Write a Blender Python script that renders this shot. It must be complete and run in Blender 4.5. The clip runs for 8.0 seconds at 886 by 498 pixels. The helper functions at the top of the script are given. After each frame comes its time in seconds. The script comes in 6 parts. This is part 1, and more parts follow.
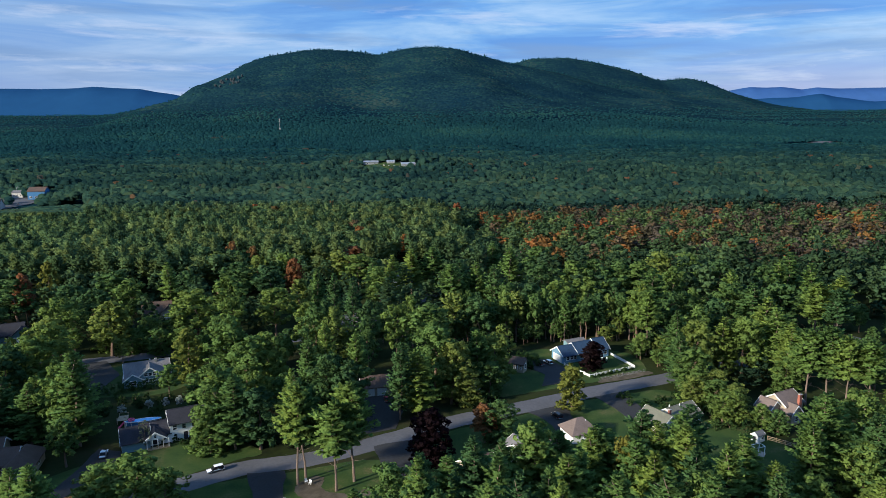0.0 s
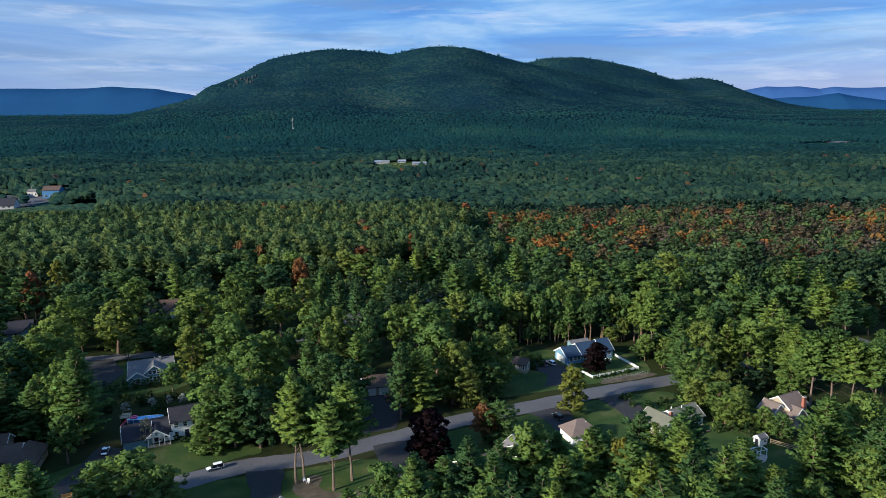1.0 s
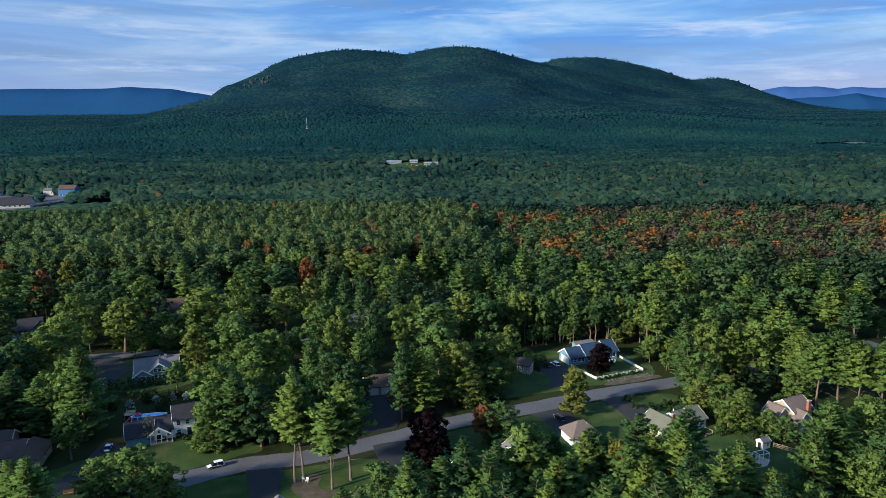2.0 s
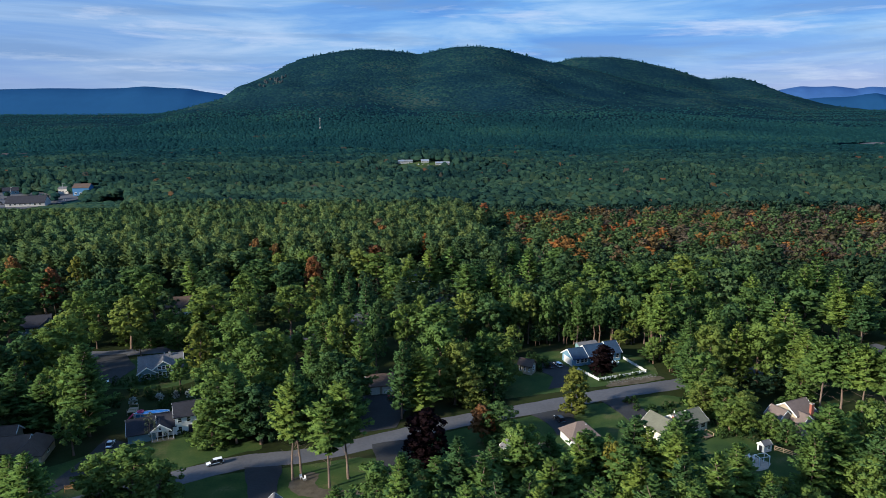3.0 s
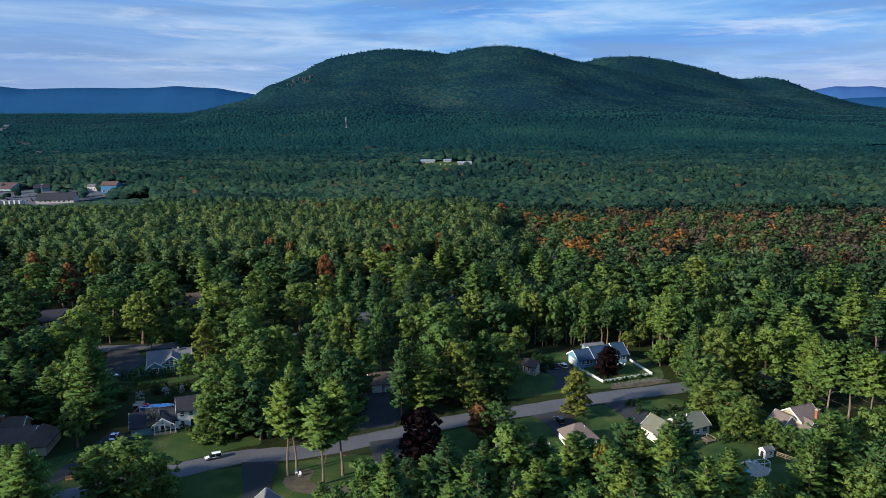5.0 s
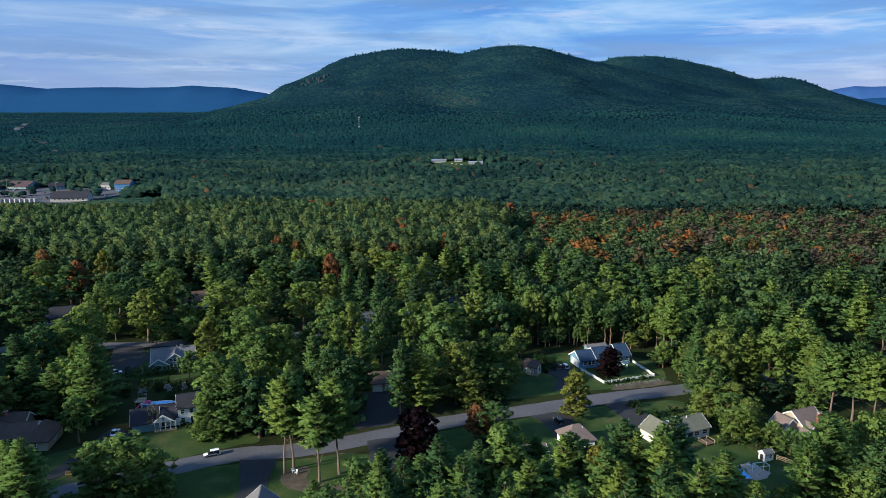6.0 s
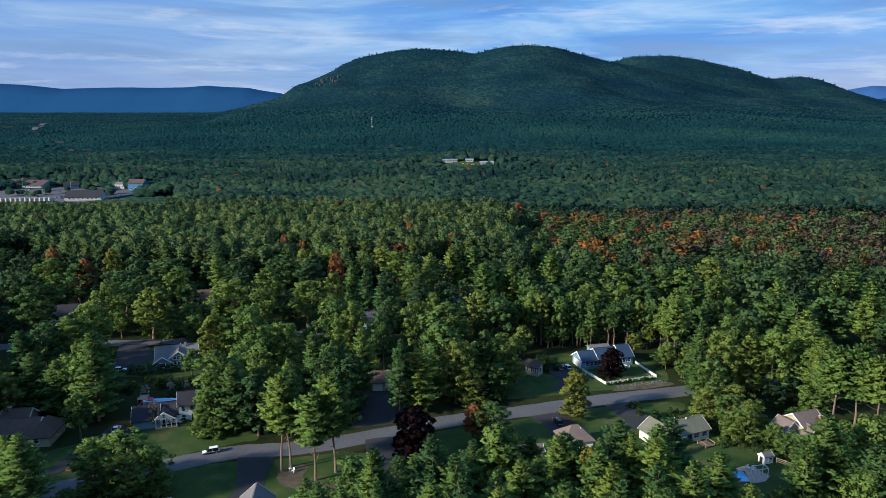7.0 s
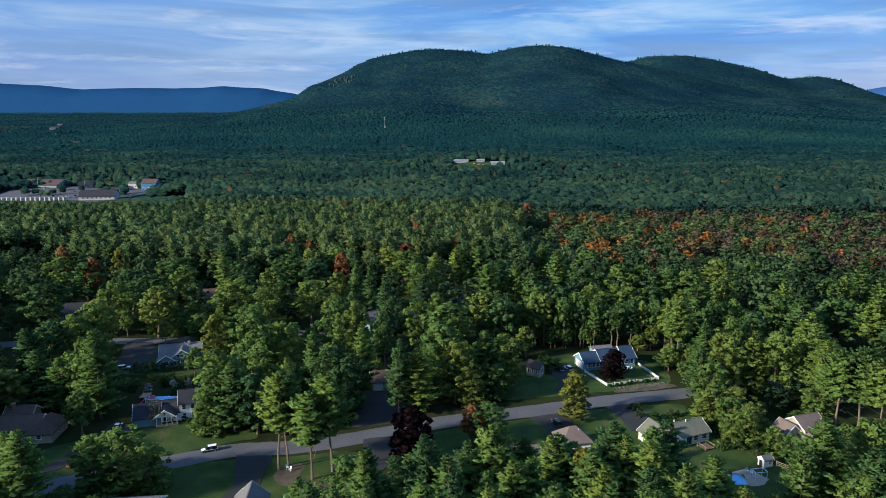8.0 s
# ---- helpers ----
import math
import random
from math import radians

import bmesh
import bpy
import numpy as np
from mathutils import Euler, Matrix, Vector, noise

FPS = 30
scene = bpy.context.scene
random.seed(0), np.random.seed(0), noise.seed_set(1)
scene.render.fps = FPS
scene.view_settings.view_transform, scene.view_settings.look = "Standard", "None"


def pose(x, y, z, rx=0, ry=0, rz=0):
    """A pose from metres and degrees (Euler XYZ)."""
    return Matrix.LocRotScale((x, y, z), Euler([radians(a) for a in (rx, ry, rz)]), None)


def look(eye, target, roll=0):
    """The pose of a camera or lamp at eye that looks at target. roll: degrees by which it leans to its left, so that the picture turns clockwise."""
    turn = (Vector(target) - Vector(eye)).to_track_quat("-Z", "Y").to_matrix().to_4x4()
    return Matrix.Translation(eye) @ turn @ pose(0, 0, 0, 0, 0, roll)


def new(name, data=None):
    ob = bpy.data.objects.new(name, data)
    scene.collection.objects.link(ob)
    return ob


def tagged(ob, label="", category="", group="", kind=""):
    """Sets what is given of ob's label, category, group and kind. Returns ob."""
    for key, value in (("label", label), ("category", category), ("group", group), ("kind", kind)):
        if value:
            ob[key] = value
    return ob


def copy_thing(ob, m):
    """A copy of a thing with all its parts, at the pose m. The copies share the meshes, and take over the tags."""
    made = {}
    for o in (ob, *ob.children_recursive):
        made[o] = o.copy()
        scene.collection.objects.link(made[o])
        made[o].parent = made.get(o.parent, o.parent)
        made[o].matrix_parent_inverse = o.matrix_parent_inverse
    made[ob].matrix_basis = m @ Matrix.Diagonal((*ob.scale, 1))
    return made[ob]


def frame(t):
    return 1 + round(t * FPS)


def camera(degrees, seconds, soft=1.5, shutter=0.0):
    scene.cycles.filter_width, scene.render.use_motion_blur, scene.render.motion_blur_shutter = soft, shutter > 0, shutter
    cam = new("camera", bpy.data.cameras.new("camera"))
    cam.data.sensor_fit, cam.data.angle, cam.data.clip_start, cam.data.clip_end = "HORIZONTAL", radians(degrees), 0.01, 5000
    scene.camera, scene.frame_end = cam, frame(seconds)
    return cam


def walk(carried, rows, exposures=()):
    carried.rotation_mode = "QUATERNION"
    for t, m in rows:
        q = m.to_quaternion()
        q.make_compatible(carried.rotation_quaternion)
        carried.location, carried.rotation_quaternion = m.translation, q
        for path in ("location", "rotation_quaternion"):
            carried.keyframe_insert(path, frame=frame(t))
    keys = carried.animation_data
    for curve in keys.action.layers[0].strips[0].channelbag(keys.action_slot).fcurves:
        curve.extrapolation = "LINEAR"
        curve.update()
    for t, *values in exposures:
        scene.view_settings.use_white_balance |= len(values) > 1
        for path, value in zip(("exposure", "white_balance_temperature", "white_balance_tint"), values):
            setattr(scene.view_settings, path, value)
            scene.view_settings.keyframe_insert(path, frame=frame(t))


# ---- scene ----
cam = camera(65.1, 8.0, soft=0.7)
PATH = [
    (0, (0.334, 0.566, 71.195), (0.488, 2.524, 70.816), -0.4),
    (0.5, (1.719, 0.624, 71.191), (1.853, 2.583, 70.812), -0.4),
    (1, (3.236, 0.577, 71.2), (3.352, 2.538, 70.82), -0.4),
    (1.5, (4.666, 0.532, 71.186), (4.762, 2.493, 70.807), -0.4),
    (3, (9.15, 0.337, 71.236), (9.187, 2.301, 70.856), -0.3),
    (3.5, (10.74, 0.291, 71.204), (10.758, 2.255, 70.825), -0.3),
    (4, (12.232, 0.276, 71.186), (12.23, 2.24, 70.806), -0.2),
    (4.5, (13.721, 0.249, 71.123), (13.7, 2.213, 70.743), -0.2),
    (6, (18.535, 0.349, 71.06), (18.456, 2.311, 70.679), -0.1),
    (6.5, (20.223, 0.45, 70.994), (20.125, 2.411, 70.614), -0.1),
    (7, (21.842, 0.449, 70.993), (21.724, 2.409, 70.612), -0.1),
    (7.5, (23.567, 0.59, 70.988), (23.429, 2.549, 70.607), -0.1),
    (8, (25.151, 0.699, 70.951), (24.994, 2.656, 70.571), -0.1),
]
walk(cam, [(t, look(eye, target, roll)) for t, eye, target, roll in PATH])
# ---------------------------------------------------------------- light
SUN_AT = Vector((-0.83, -0.47, 0.38)).normalized()
sun = new("sun", bpy.data.lights.new("sun", "SUN"))
sun.data.energy, sun.data.angle, sun.data.color = 4.6, radians(4.0), (1.0, 0.93, 0.76)
sun.matrix_world = look(SUN_AT * 50, (0, 0, 0))

world = bpy.data.worlds.new("world")
scene.world = world
world.use_nodes = True
wt = world.node_tree
wt.nodes.clear()


def wnode(kind, **values):
    n = wt.nodes.new(kind)
    for key, value in values.items():
        n.inputs[key].default_value = value
    return n


sky = wt.nodes.new("ShaderNodeTexSky")
sky.sky_type, sky.sun_disc = "NISHITA", False
sky.sun_elevation = math.asin(SUN_AT.z)
sky.sun_rotation = math.atan2(SUN_AT.x, SUN_AT.y)
coord = wt.nodes.new("ShaderNodeTexCoord")
split = wt.nodes.new("ShaderNodeSeparateXYZ")
wt.links.new(coord.outputs["Generated"], split.inputs[0])


def layer(size, at, scale, detail, rough, warp):
    """A noise drawn out along the horizon, as layers of cloud seen from far off."""
    m = wt.nodes.new("ShaderNodeMapping")
    m.inputs["Scale"].default_value, m.inputs["Location"].default_value = size, at
    wt.links.new(coord.outputs["Generated"], m.inputs[0])
    n = wnode("ShaderNodeTexNoise", Scale=scale, Detail=detail, Roughness=rough, Distortion=warp)
    wt.links.new(m.outputs[0], n.inputs["Vector"])
    return n.outputs[0]


def ranged(value, lo, hi, to_lo, to_hi):
    n = wt.nodes.new("ShaderNodeMapRange")
    for key, v in (("From Min", lo), ("From Max", hi), ("To Min", to_lo), ("To Max", to_hi)):
        n.inputs[key].default_value = v
    wt.links.new(value, n.inputs["Value"])
    return n.outputs[0]


def times(a, b):
    n = wt.nodes.new("ShaderNodeMath")
    n.operation = "MULTIPLY"
    wt.links.new(a, n.inputs[0])
    wt.links.new(b, n.inputs[1])
    return n.outputs[0]


def blend(factor, a, colour):
    n = wt.nodes.new("ShaderNodeMix")
    n.data_type = "RGBA"
    wt.links.new(factor, n.inputs["Factor"])
    wt.links.new(a, n.inputs["A"])
    n.inputs["B"].default_value = (*colour, 1)
    return n.outputs["Result"]


# high thin overcast: blue where it is thin, pale where it is thick
deck = wt.nodes.new("ShaderNodeValToRGB")
for p, c in ((0.47, (0.066, 0.200, 0.46)), (0.56, (0.135, 0.265, 0.48))):
    deck.color_ramp.elements.new(p).color = (*c, 1)
e = deck.color_ramp.elements
e[0].position, e[0].color = 0.36, (0.036, 0.150, 0.42, 1)
e[-1].position, e[-1].color = 0.70, (0.25, 0.36, 0.53, 1)
wt.links.new(layer((1.0, 1.0, 8.0), (3.1, 1.7, 0.4), 3.4, 9.0, 0.58, 0.5), deck.inputs[0])
low = ranged(split.outputs["Z"], 0.01, 0.12, 1.0, 0.0)
west = ranged(split.outputs["X"], -0.02, -0.42, 0.0, 1.0)
east = ranged(split.outputs["X"], 0.25, 0.5, 0.0, 1.0)
hue = blend(times(ranged(split.outputs["Z"], 0.05, 0.22, 0.6, 0.15), west), deck.outputs[0], (0.125, 0.19, 0.36))
hue = blend(times(times(low, low), ranged(layer((1.0, 1.0, 5.0), (1.3, 4.2, 2.2), 3.0, 4.0, 0.5, 0.2), 0.4, 0.6, 0.1, 0.6)), hue, (0.20, 0.24, 0.40))
hue = blend(times(times(low, east), low), hue, (0.22, 0.25, 0.42))
# grey undersides and thin bright streaks
hue = blend(ranged(layer((1.0, 1.0, 11.0), (8.1, 2.5, 1.1), 3.2, 7.0, 0.55, 0.4), 0.50, 0.64, 0.0, 0.6), hue, (0.080, 0.160, 0.33))
hue = blend(ranged(layer((1.0, 1.0, 9.0), (7.3, 2.2, 3.4), 4.6, 9.0, 0.62, 0.3), 0.55, 0.72, 0.0, 0.62), hue, (0.36, 0.41, 0.53))
dim = wt.nodes.new("ShaderNodeMix")
dim.data_type, dim.blend_type = "RGBA", "MULTIPLY"
dim.inputs["Factor"].default_value = 1.0
wt.links.new(sky.outputs[0], dim.inputs["A"])
SKY = 0.06
dim.inputs["B"].default_value = (SKY, SKY, SKY, 1)
mixed = wt.nodes.new("ShaderNodeMix")
mixed.data_type = "RGBA"
mixed.inputs["Factor"].default_value = 0.82
wt.links.new(dim.outputs["Result"], mixed.inputs["A"])
wt.links.new(hue, mixed.inputs["B"])
back = wnode("ShaderNodeBackground", Strength=1.0)
# as under any thin overcast, the vault is brighter than the rim
wt.links.new(ranged(split.outputs["Z"], 0.22, 0.9, 1.0, 1.25), back.inputs["Strength"])
wt.links.new(mixed.outputs["Result"], back.inputs[0])
wout = wt.nodes.new("ShaderNodeOutputWorld")
wt.links.new(back.outputs[0], wout.inputs[0])
scene.view_settings.exposure = 1.0

# ---------------------------------------------------------------- materials


def plain(name, colour, rough=0.8, metal=0.0, vary=0.25, grain=3.0, coarse=0.25, bump=0.0, bump_scale=20.0, per_object=0.0):
    """A surface of one colour with grain and stains at two scales."""
    m = bpy.data.materials.new(name)
    m.use_nodes = True
    nt = m.node_tree
    bsdf = nt.nodes["Principled BSDF"]
    bsdf.inputs["Roughness"].default_value, bsdf.inputs["Metallic"].default_value = rough, metal
    tc = nt.nodes.new("ShaderNodeTexCoord")
    fine, broad = nt.nodes.new("ShaderNodeTexNoise"), nt.nodes.new("ShaderNodeTexNoise")
    fine.inputs["Scale"].default_value, broad.inputs["Scale"].default_value = grain, coarse
    fine.inputs["Detail"].default_value = 5
    broad.inputs["Detail"].default_value = 4
    for n in (fine, broad):
        nt.links.new(tc.outputs["Object"], n.inputs["Vector"])
    total = nt.nodes.new("ShaderNodeMath")
    total.operation = "ADD"
    nt.links.new(fine.outputs[0], total.inputs[0])
    nt.links.new(broad.outputs[0], total.inputs[1])
    rng = nt.nodes.new("ShaderNodeMapRange")
    rng.inputs["From Min"].default_value, rng.inputs["From Max"].default_value = 0.65, 1.35
    rng.inputs["To Min"].default_value, rng.inputs["To Max"].default_value = 1 - vary, 1 + vary
    nt.links.new(total.outputs[0], rng.inputs["Value"])
    value = rng.outputs[0]
    if per_object:
        info = nt.nodes.new("ShaderNodeObjectInfo")
        r2 = nt.nodes.new("ShaderNodeMapRange")
        r2.inputs["To Min"].default_value, r2.inputs["To Max"].default_value = 1 - per_object, 1 + per_object
        nt.links.new(info.outputs["Random"], r2.inputs["Value"])
        mul = nt.nodes.new("ShaderNodeMath")
        mul.operation = "MULTIPLY"
        nt.links.new(value, mul.inputs[0])
        nt.links.new(r2.outputs[0], mul.inputs[1])
        value = mul.outputs[0]
    scale = nt.nodes.new("ShaderNodeVectorMath")
    scale.operation = "SCALE"
    scale.inputs[0].default_value = colour
    nt.links.new(value, scale.inputs["Scale"])
    nt.links.new(scale.outputs[0], bsdf.inputs["Base Color"])
    if bump:
        bn, bt = nt.nodes.new("ShaderNodeBump"), nt.nodes.new("ShaderNodeTexNoise")
        bt.inputs["Scale"].default_value = bump_scale
        bn.inputs["Strength"].default_value = bump
        nt.links.new(tc.outputs["Object"], bt.inputs["Vector"])
        nt.links.new(bt.outputs[0], bn.inputs["Height"])
        nt.links.new(bn.outputs[0], bsdf.inputs["Normal"])
    return m


def blotched(name, colours, scale, detail=6.0, rough=0.95, bump=0.0):
    """Ground cover: a noise that runs through several colours, broken by a finer one."""
    m = bpy.data.materials.new(name)
    m.use_nodes = True
    nt = m.node_tree
    bsdf = nt.nodes["Principled BSDF"]
    bsdf.inputs["Roughness"].default_value = rough
    bsdf.inputs["Specular IOR Level"].default_value = 0.2
    tc = nt.nodes.new("ShaderNodeTexCoord")
    n1, n2 = nt.nodes.new("ShaderNodeTexNoise"), nt.nodes.new("ShaderNodeTexNoise")
    n1.inputs["Scale"].default_value, n1.inputs["Detail"].default_value = scale, detail
    n2.inputs["Scale"].default_value, n2.inputs["Detail"].default_value = scale * 14, 4
    mixn = nt.nodes.new("ShaderNodeMath")
    mixn.operation = "MULTIPLY_ADD"
    mixn.inputs[1].default_value = 0.35
    for n in (n1, n2):
        nt.links.new(tc.outputs["Object"], n.inputs["Vector"])
    nt.links.new(n2.outputs[0], mixn.inputs[0])
    nt.links.new(n1.outputs[0], mixn.inputs[2])
    ramp = nt.nodes.new("ShaderNodeValToRGB")
    while len(ramp.color_ramp.elements) < len(colours):
        ramp.color_ramp.elements.new(0.5)
    for i, c in enumerate(colours):
        ramp.color_ramp.elements[i].position = 0.45 + 0.45 * i / max(1, len(colours) - 1)
        ramp.color_ramp.elements[i].color = (*c, 1)
    nt.links.new(mixn.outputs[0], ramp.inputs[0])
    nt.links.new(ramp.outputs[0], bsdf.inputs["Base Color"])
    if bump:
        bn = nt.nodes.new("ShaderNodeBump")
        bn.inputs["Strength"].default_value = bump
        nt.links.new(n2.outputs[0], bn.inputs["Height"])
        nt.links.new(bn.outputs[0], bsdf.inputs["Normal"])
    return m


def foliage(name, stops, by="object", through_light=0.4, other=None):
    """Leaves. stops: (position, colour). The hue follows the tree's own number; each tuft is a little lighter or darker."""
    m = bpy.data.materials.new(name)
    m.use_nodes = True
    nt = m.node_tree
    nt.nodes.clear()
    ramp = nt.nodes.new("ShaderNodeValToRGB")
    while len(ramp.color_ramp.elements) < len(stops):
        ramp.color_ramp.elements.new(0.5)
    for e, (p, c) in zip(ramp.color_ramp.elements, stops):
        e.position, e.color = p, (*c, 1)
    if by == "object":
        src = nt.nodes.new("ShaderNodeObjectInfo")
        nt.links.new(src.outputs["Random"], ramp.inputs[0])
    else:
        src = nt.nodes.new("ShaderNodeAttribute")
        src.attribute_name = "tone"
        nt.links.new(src.outputs["Fac"], ramp.inputs[0])
    colour = ramp.outputs[0]
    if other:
        # further off, leaves blend to a bluer ramp: distance haze put into colour
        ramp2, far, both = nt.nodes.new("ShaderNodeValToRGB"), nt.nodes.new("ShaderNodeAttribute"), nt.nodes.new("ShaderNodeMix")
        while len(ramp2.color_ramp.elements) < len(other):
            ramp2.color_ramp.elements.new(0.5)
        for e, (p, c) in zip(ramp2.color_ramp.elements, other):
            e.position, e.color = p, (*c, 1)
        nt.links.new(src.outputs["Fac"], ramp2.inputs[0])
        far.attribute_name, both.data_type = "haze_share", "RGBA"
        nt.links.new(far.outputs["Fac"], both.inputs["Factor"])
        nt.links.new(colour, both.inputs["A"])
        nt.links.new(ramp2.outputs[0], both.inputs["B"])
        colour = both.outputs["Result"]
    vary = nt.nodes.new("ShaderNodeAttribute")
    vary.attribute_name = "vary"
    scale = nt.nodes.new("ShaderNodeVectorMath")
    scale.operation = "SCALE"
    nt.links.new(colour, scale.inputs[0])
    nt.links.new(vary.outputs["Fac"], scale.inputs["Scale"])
    dif, tra, mix = nt.nodes.new("ShaderNodeBsdfDiffuse"), nt.nodes.new("ShaderNodeBsdfTranslucent"), nt.nodes.new("ShaderNodeMixShader")
    mix.inputs[0].default_value = through_light
    for n in (dif, tra):
        nt.links.new(scale.outputs[0], n.inputs["Color"])
    nt.links.new(dif.outputs[0], mix.inputs[1])
    nt.links.new(tra.outputs[0], mix.inputs[2])
    out = nt.nodes.new("ShaderNodeOutputMaterial")
    nt.links.new(mix.outputs[0], out.inputs[0])
    return m


PINE_LEAF = foliage("pine_needles", [(0, (0.048, 0.098, 0.040)), (0.5, (0.096, 0.162, 0.046)), (1, (0.154, 0.208, 0.047))])
BROAD_LEAF = foliage("green_leaves", [(0, (0.046, 0.094, 0.042)), (0.4, (0.094, 0.160, 0.049)), (0.8, (0.132, 0.194, 0.051)), (1, (0.156, 0.192, 0.051))])
GOLD_LEAF = foliage("yellowing_leaves", [(0, (0.175, 0.165, 0.038)), (1, (0.14, 0.17, 0.042))])
RED_LEAF = foliage("autumn_leaves", [(0, (0.20, 0.125, 0.05)), (1, (0.21, 0.09, 0.045))])
DARK_LEAF = foliage("purple_leaves", [(0, (0.013, 0.009, 0.010)), (1, (0.018, 0.010, 0.012))])
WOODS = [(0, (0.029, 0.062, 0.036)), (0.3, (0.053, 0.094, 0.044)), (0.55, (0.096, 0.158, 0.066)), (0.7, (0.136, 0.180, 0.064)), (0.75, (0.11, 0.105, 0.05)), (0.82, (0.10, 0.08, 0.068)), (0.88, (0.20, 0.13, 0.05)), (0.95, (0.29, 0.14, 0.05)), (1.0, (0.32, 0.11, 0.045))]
# the same woods with the blue of distance haze in the colours
HAZED_WOODS = [(0, (0.010, 0.044, 0.055)), (0.5, (0.015, 0.065, 0.070)), (0.72, (0.026, 0.082, 0.071)), (0.8, (0.050, 0.060, 0.052)), (1.0, (0.09, 0.06, 0.05))]
WOODS_LEAF = foliage("woodland_leaves", WOODS, by="tone", other=HAZED_WOODS)
BARK = plain("bark", (0.13, 0.085, 0.06), 0.95, vary=0.4, grain=4, bump=0.5)
PINE_BARK = plain("pine_bark", (0.14, 0.10, 0.08), 0.95, vary=0.4, grain=4, bump=0.5)
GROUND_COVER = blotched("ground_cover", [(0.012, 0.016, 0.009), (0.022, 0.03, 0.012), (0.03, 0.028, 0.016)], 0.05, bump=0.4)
gt = GROUND_COVER.node_tree
hazed_slope = gt.nodes.new("ShaderNodeMix")
hazed_slope.data_type = "RGBA"
crowns, heap, ptc = gt.nodes.new("ShaderNodeTexVoronoi"), gt.nodes.new("ShaderNodeTexNoise"), gt.nodes.new("ShaderNodeTexCoord")
crowns.inputs["Scale"].default_value = 1 / 12.0
heap.inputs["Scale"].default_value, heap.inputs["Detail"].default_value = 1 / 260.0, 5.0
grey = gt.nodes.new("ShaderNodeSeparateColor")
addn = gt.nodes.new("ShaderNodeMath")
addn.operation = "MULTIPLY_ADD"
addn.inputs[1].default_value = 0.42
for n in (crowns, heap):
    gt.links.new(ptc.outputs["Object"], n.inputs["Vector"])
gt.links.new(crowns.outputs["Color"], grey.inputs[0])
gt.links.new(grey.outputs[0], addn.inputs[0])
gt.links.new(heap.outputs[0], addn.inputs[2])
# crown colours of the far slopes, with distance haze painted in as blue
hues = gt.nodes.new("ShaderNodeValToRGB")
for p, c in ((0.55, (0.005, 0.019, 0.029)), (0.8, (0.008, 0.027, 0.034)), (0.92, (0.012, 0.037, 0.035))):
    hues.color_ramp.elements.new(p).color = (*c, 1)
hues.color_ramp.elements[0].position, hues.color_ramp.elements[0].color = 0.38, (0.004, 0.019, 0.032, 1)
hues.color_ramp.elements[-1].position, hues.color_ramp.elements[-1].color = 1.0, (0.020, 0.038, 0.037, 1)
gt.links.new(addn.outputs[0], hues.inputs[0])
gt.links.new(hues.outputs[0], hazed_slope.inputs["B"])
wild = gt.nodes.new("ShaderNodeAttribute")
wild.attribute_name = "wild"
gt.links.new(wild.outputs["Fac"], hazed_slope.inputs["Factor"])
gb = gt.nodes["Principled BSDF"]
gt.links.new(gb.inputs["Base Color"].links[0].from_socket, hazed_slope.inputs["A"])
gt.links.new(hazed_slope.outputs["Result"], gb.inputs["Base Color"])
domes = gt.nodes.new("ShaderNodeBump")
domes.invert = True
domes.inputs["Distance"].default_value = 4.0
relief = gt.nodes.new("ShaderNodeMath")
relief.operation = "MULTIPLY"
relief.inputs[1].default_value = 0.6
gt.links.new(wild.outputs["Fac"], relief.inputs[0])
gt.links.new(relief.outputs[0], domes.inputs["Strength"])
gt.links.new(crowns.outputs["Distance"], domes.inputs["Height"])
gt.links.new(domes.outputs[0], gb.inputs["Normal"])
gb.inputs["Specular IOR Level"].default_value = 0.0
LAWN = blotched("lawn_grass", [(0.012, 0.030, 0.007), (0.021, 0.046, 0.009), (0.033, 0.055, 0.012), (0.080, 0.074, 0.030)], 0.17, bump=0.3)
ASPHALT = plain("road_asphalt", (0.082, 0.082, 0.092), 0.9, vary=0.18, grain=1.5, coarse=0.12, bump=0.2)
DRIVE = plain("driveway_asphalt", (0.028, 0.028, 0.03), 0.85, vary=0.25, grain=2, coarse=0.2, bump=0.2)
DIRT = blotched("bare_earth", [(0.04, 0.034, 0.02), (0.07, 0.056, 0.04), (0.10, 0.082, 0.062)], 0.5)
# skyline hills: the blue of distance haze is put into the base colour
FAR_BLUE = plain("distant_hill_haze", (0.011, 0.050, 0.125), 1.0, vary=0.06, grain=0.02, coarse=0.004)
FAR_BLUE_PALE = plain("distant_range_haze", (0.032, 0.085, 0.22), 1.0, vary=0.08, grain=0.02, coarse=0.004)
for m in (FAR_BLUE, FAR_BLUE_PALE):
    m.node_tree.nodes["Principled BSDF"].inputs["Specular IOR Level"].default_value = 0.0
STONE = plain("field_stone", (0.095, 0.092, 0.085), 0.9, vary=0.35, grain=3, bump=0.5, per_object=0.3)
LEDGE = plain("rock_ledge", (0.012, 0.020, 0.026), 0.9, vary=0.4, grain=0.3, coarse=0.04, bump=0.5)
WHITE = plain("white_paint", (0.66, 0.66, 0.65), 0.55, vary=0.06)
GLASS = plain("window_glass", (0.02, 0.025, 0.03), 0.08, vary=0.1)
METAL = plain("galvanised_steel", (0.5, 0.5, 0.5), 0.45, 0.8, vary=0.15)
BRICK = plain("red_brick", (0.26, 0.085, 0.06), 0.9, vary=0.35, grain=9, bump=0.3)
CONCRETE = plain("concrete", (0.38, 0.36, 0.34), 0.9, vary=0.2, grain=4)
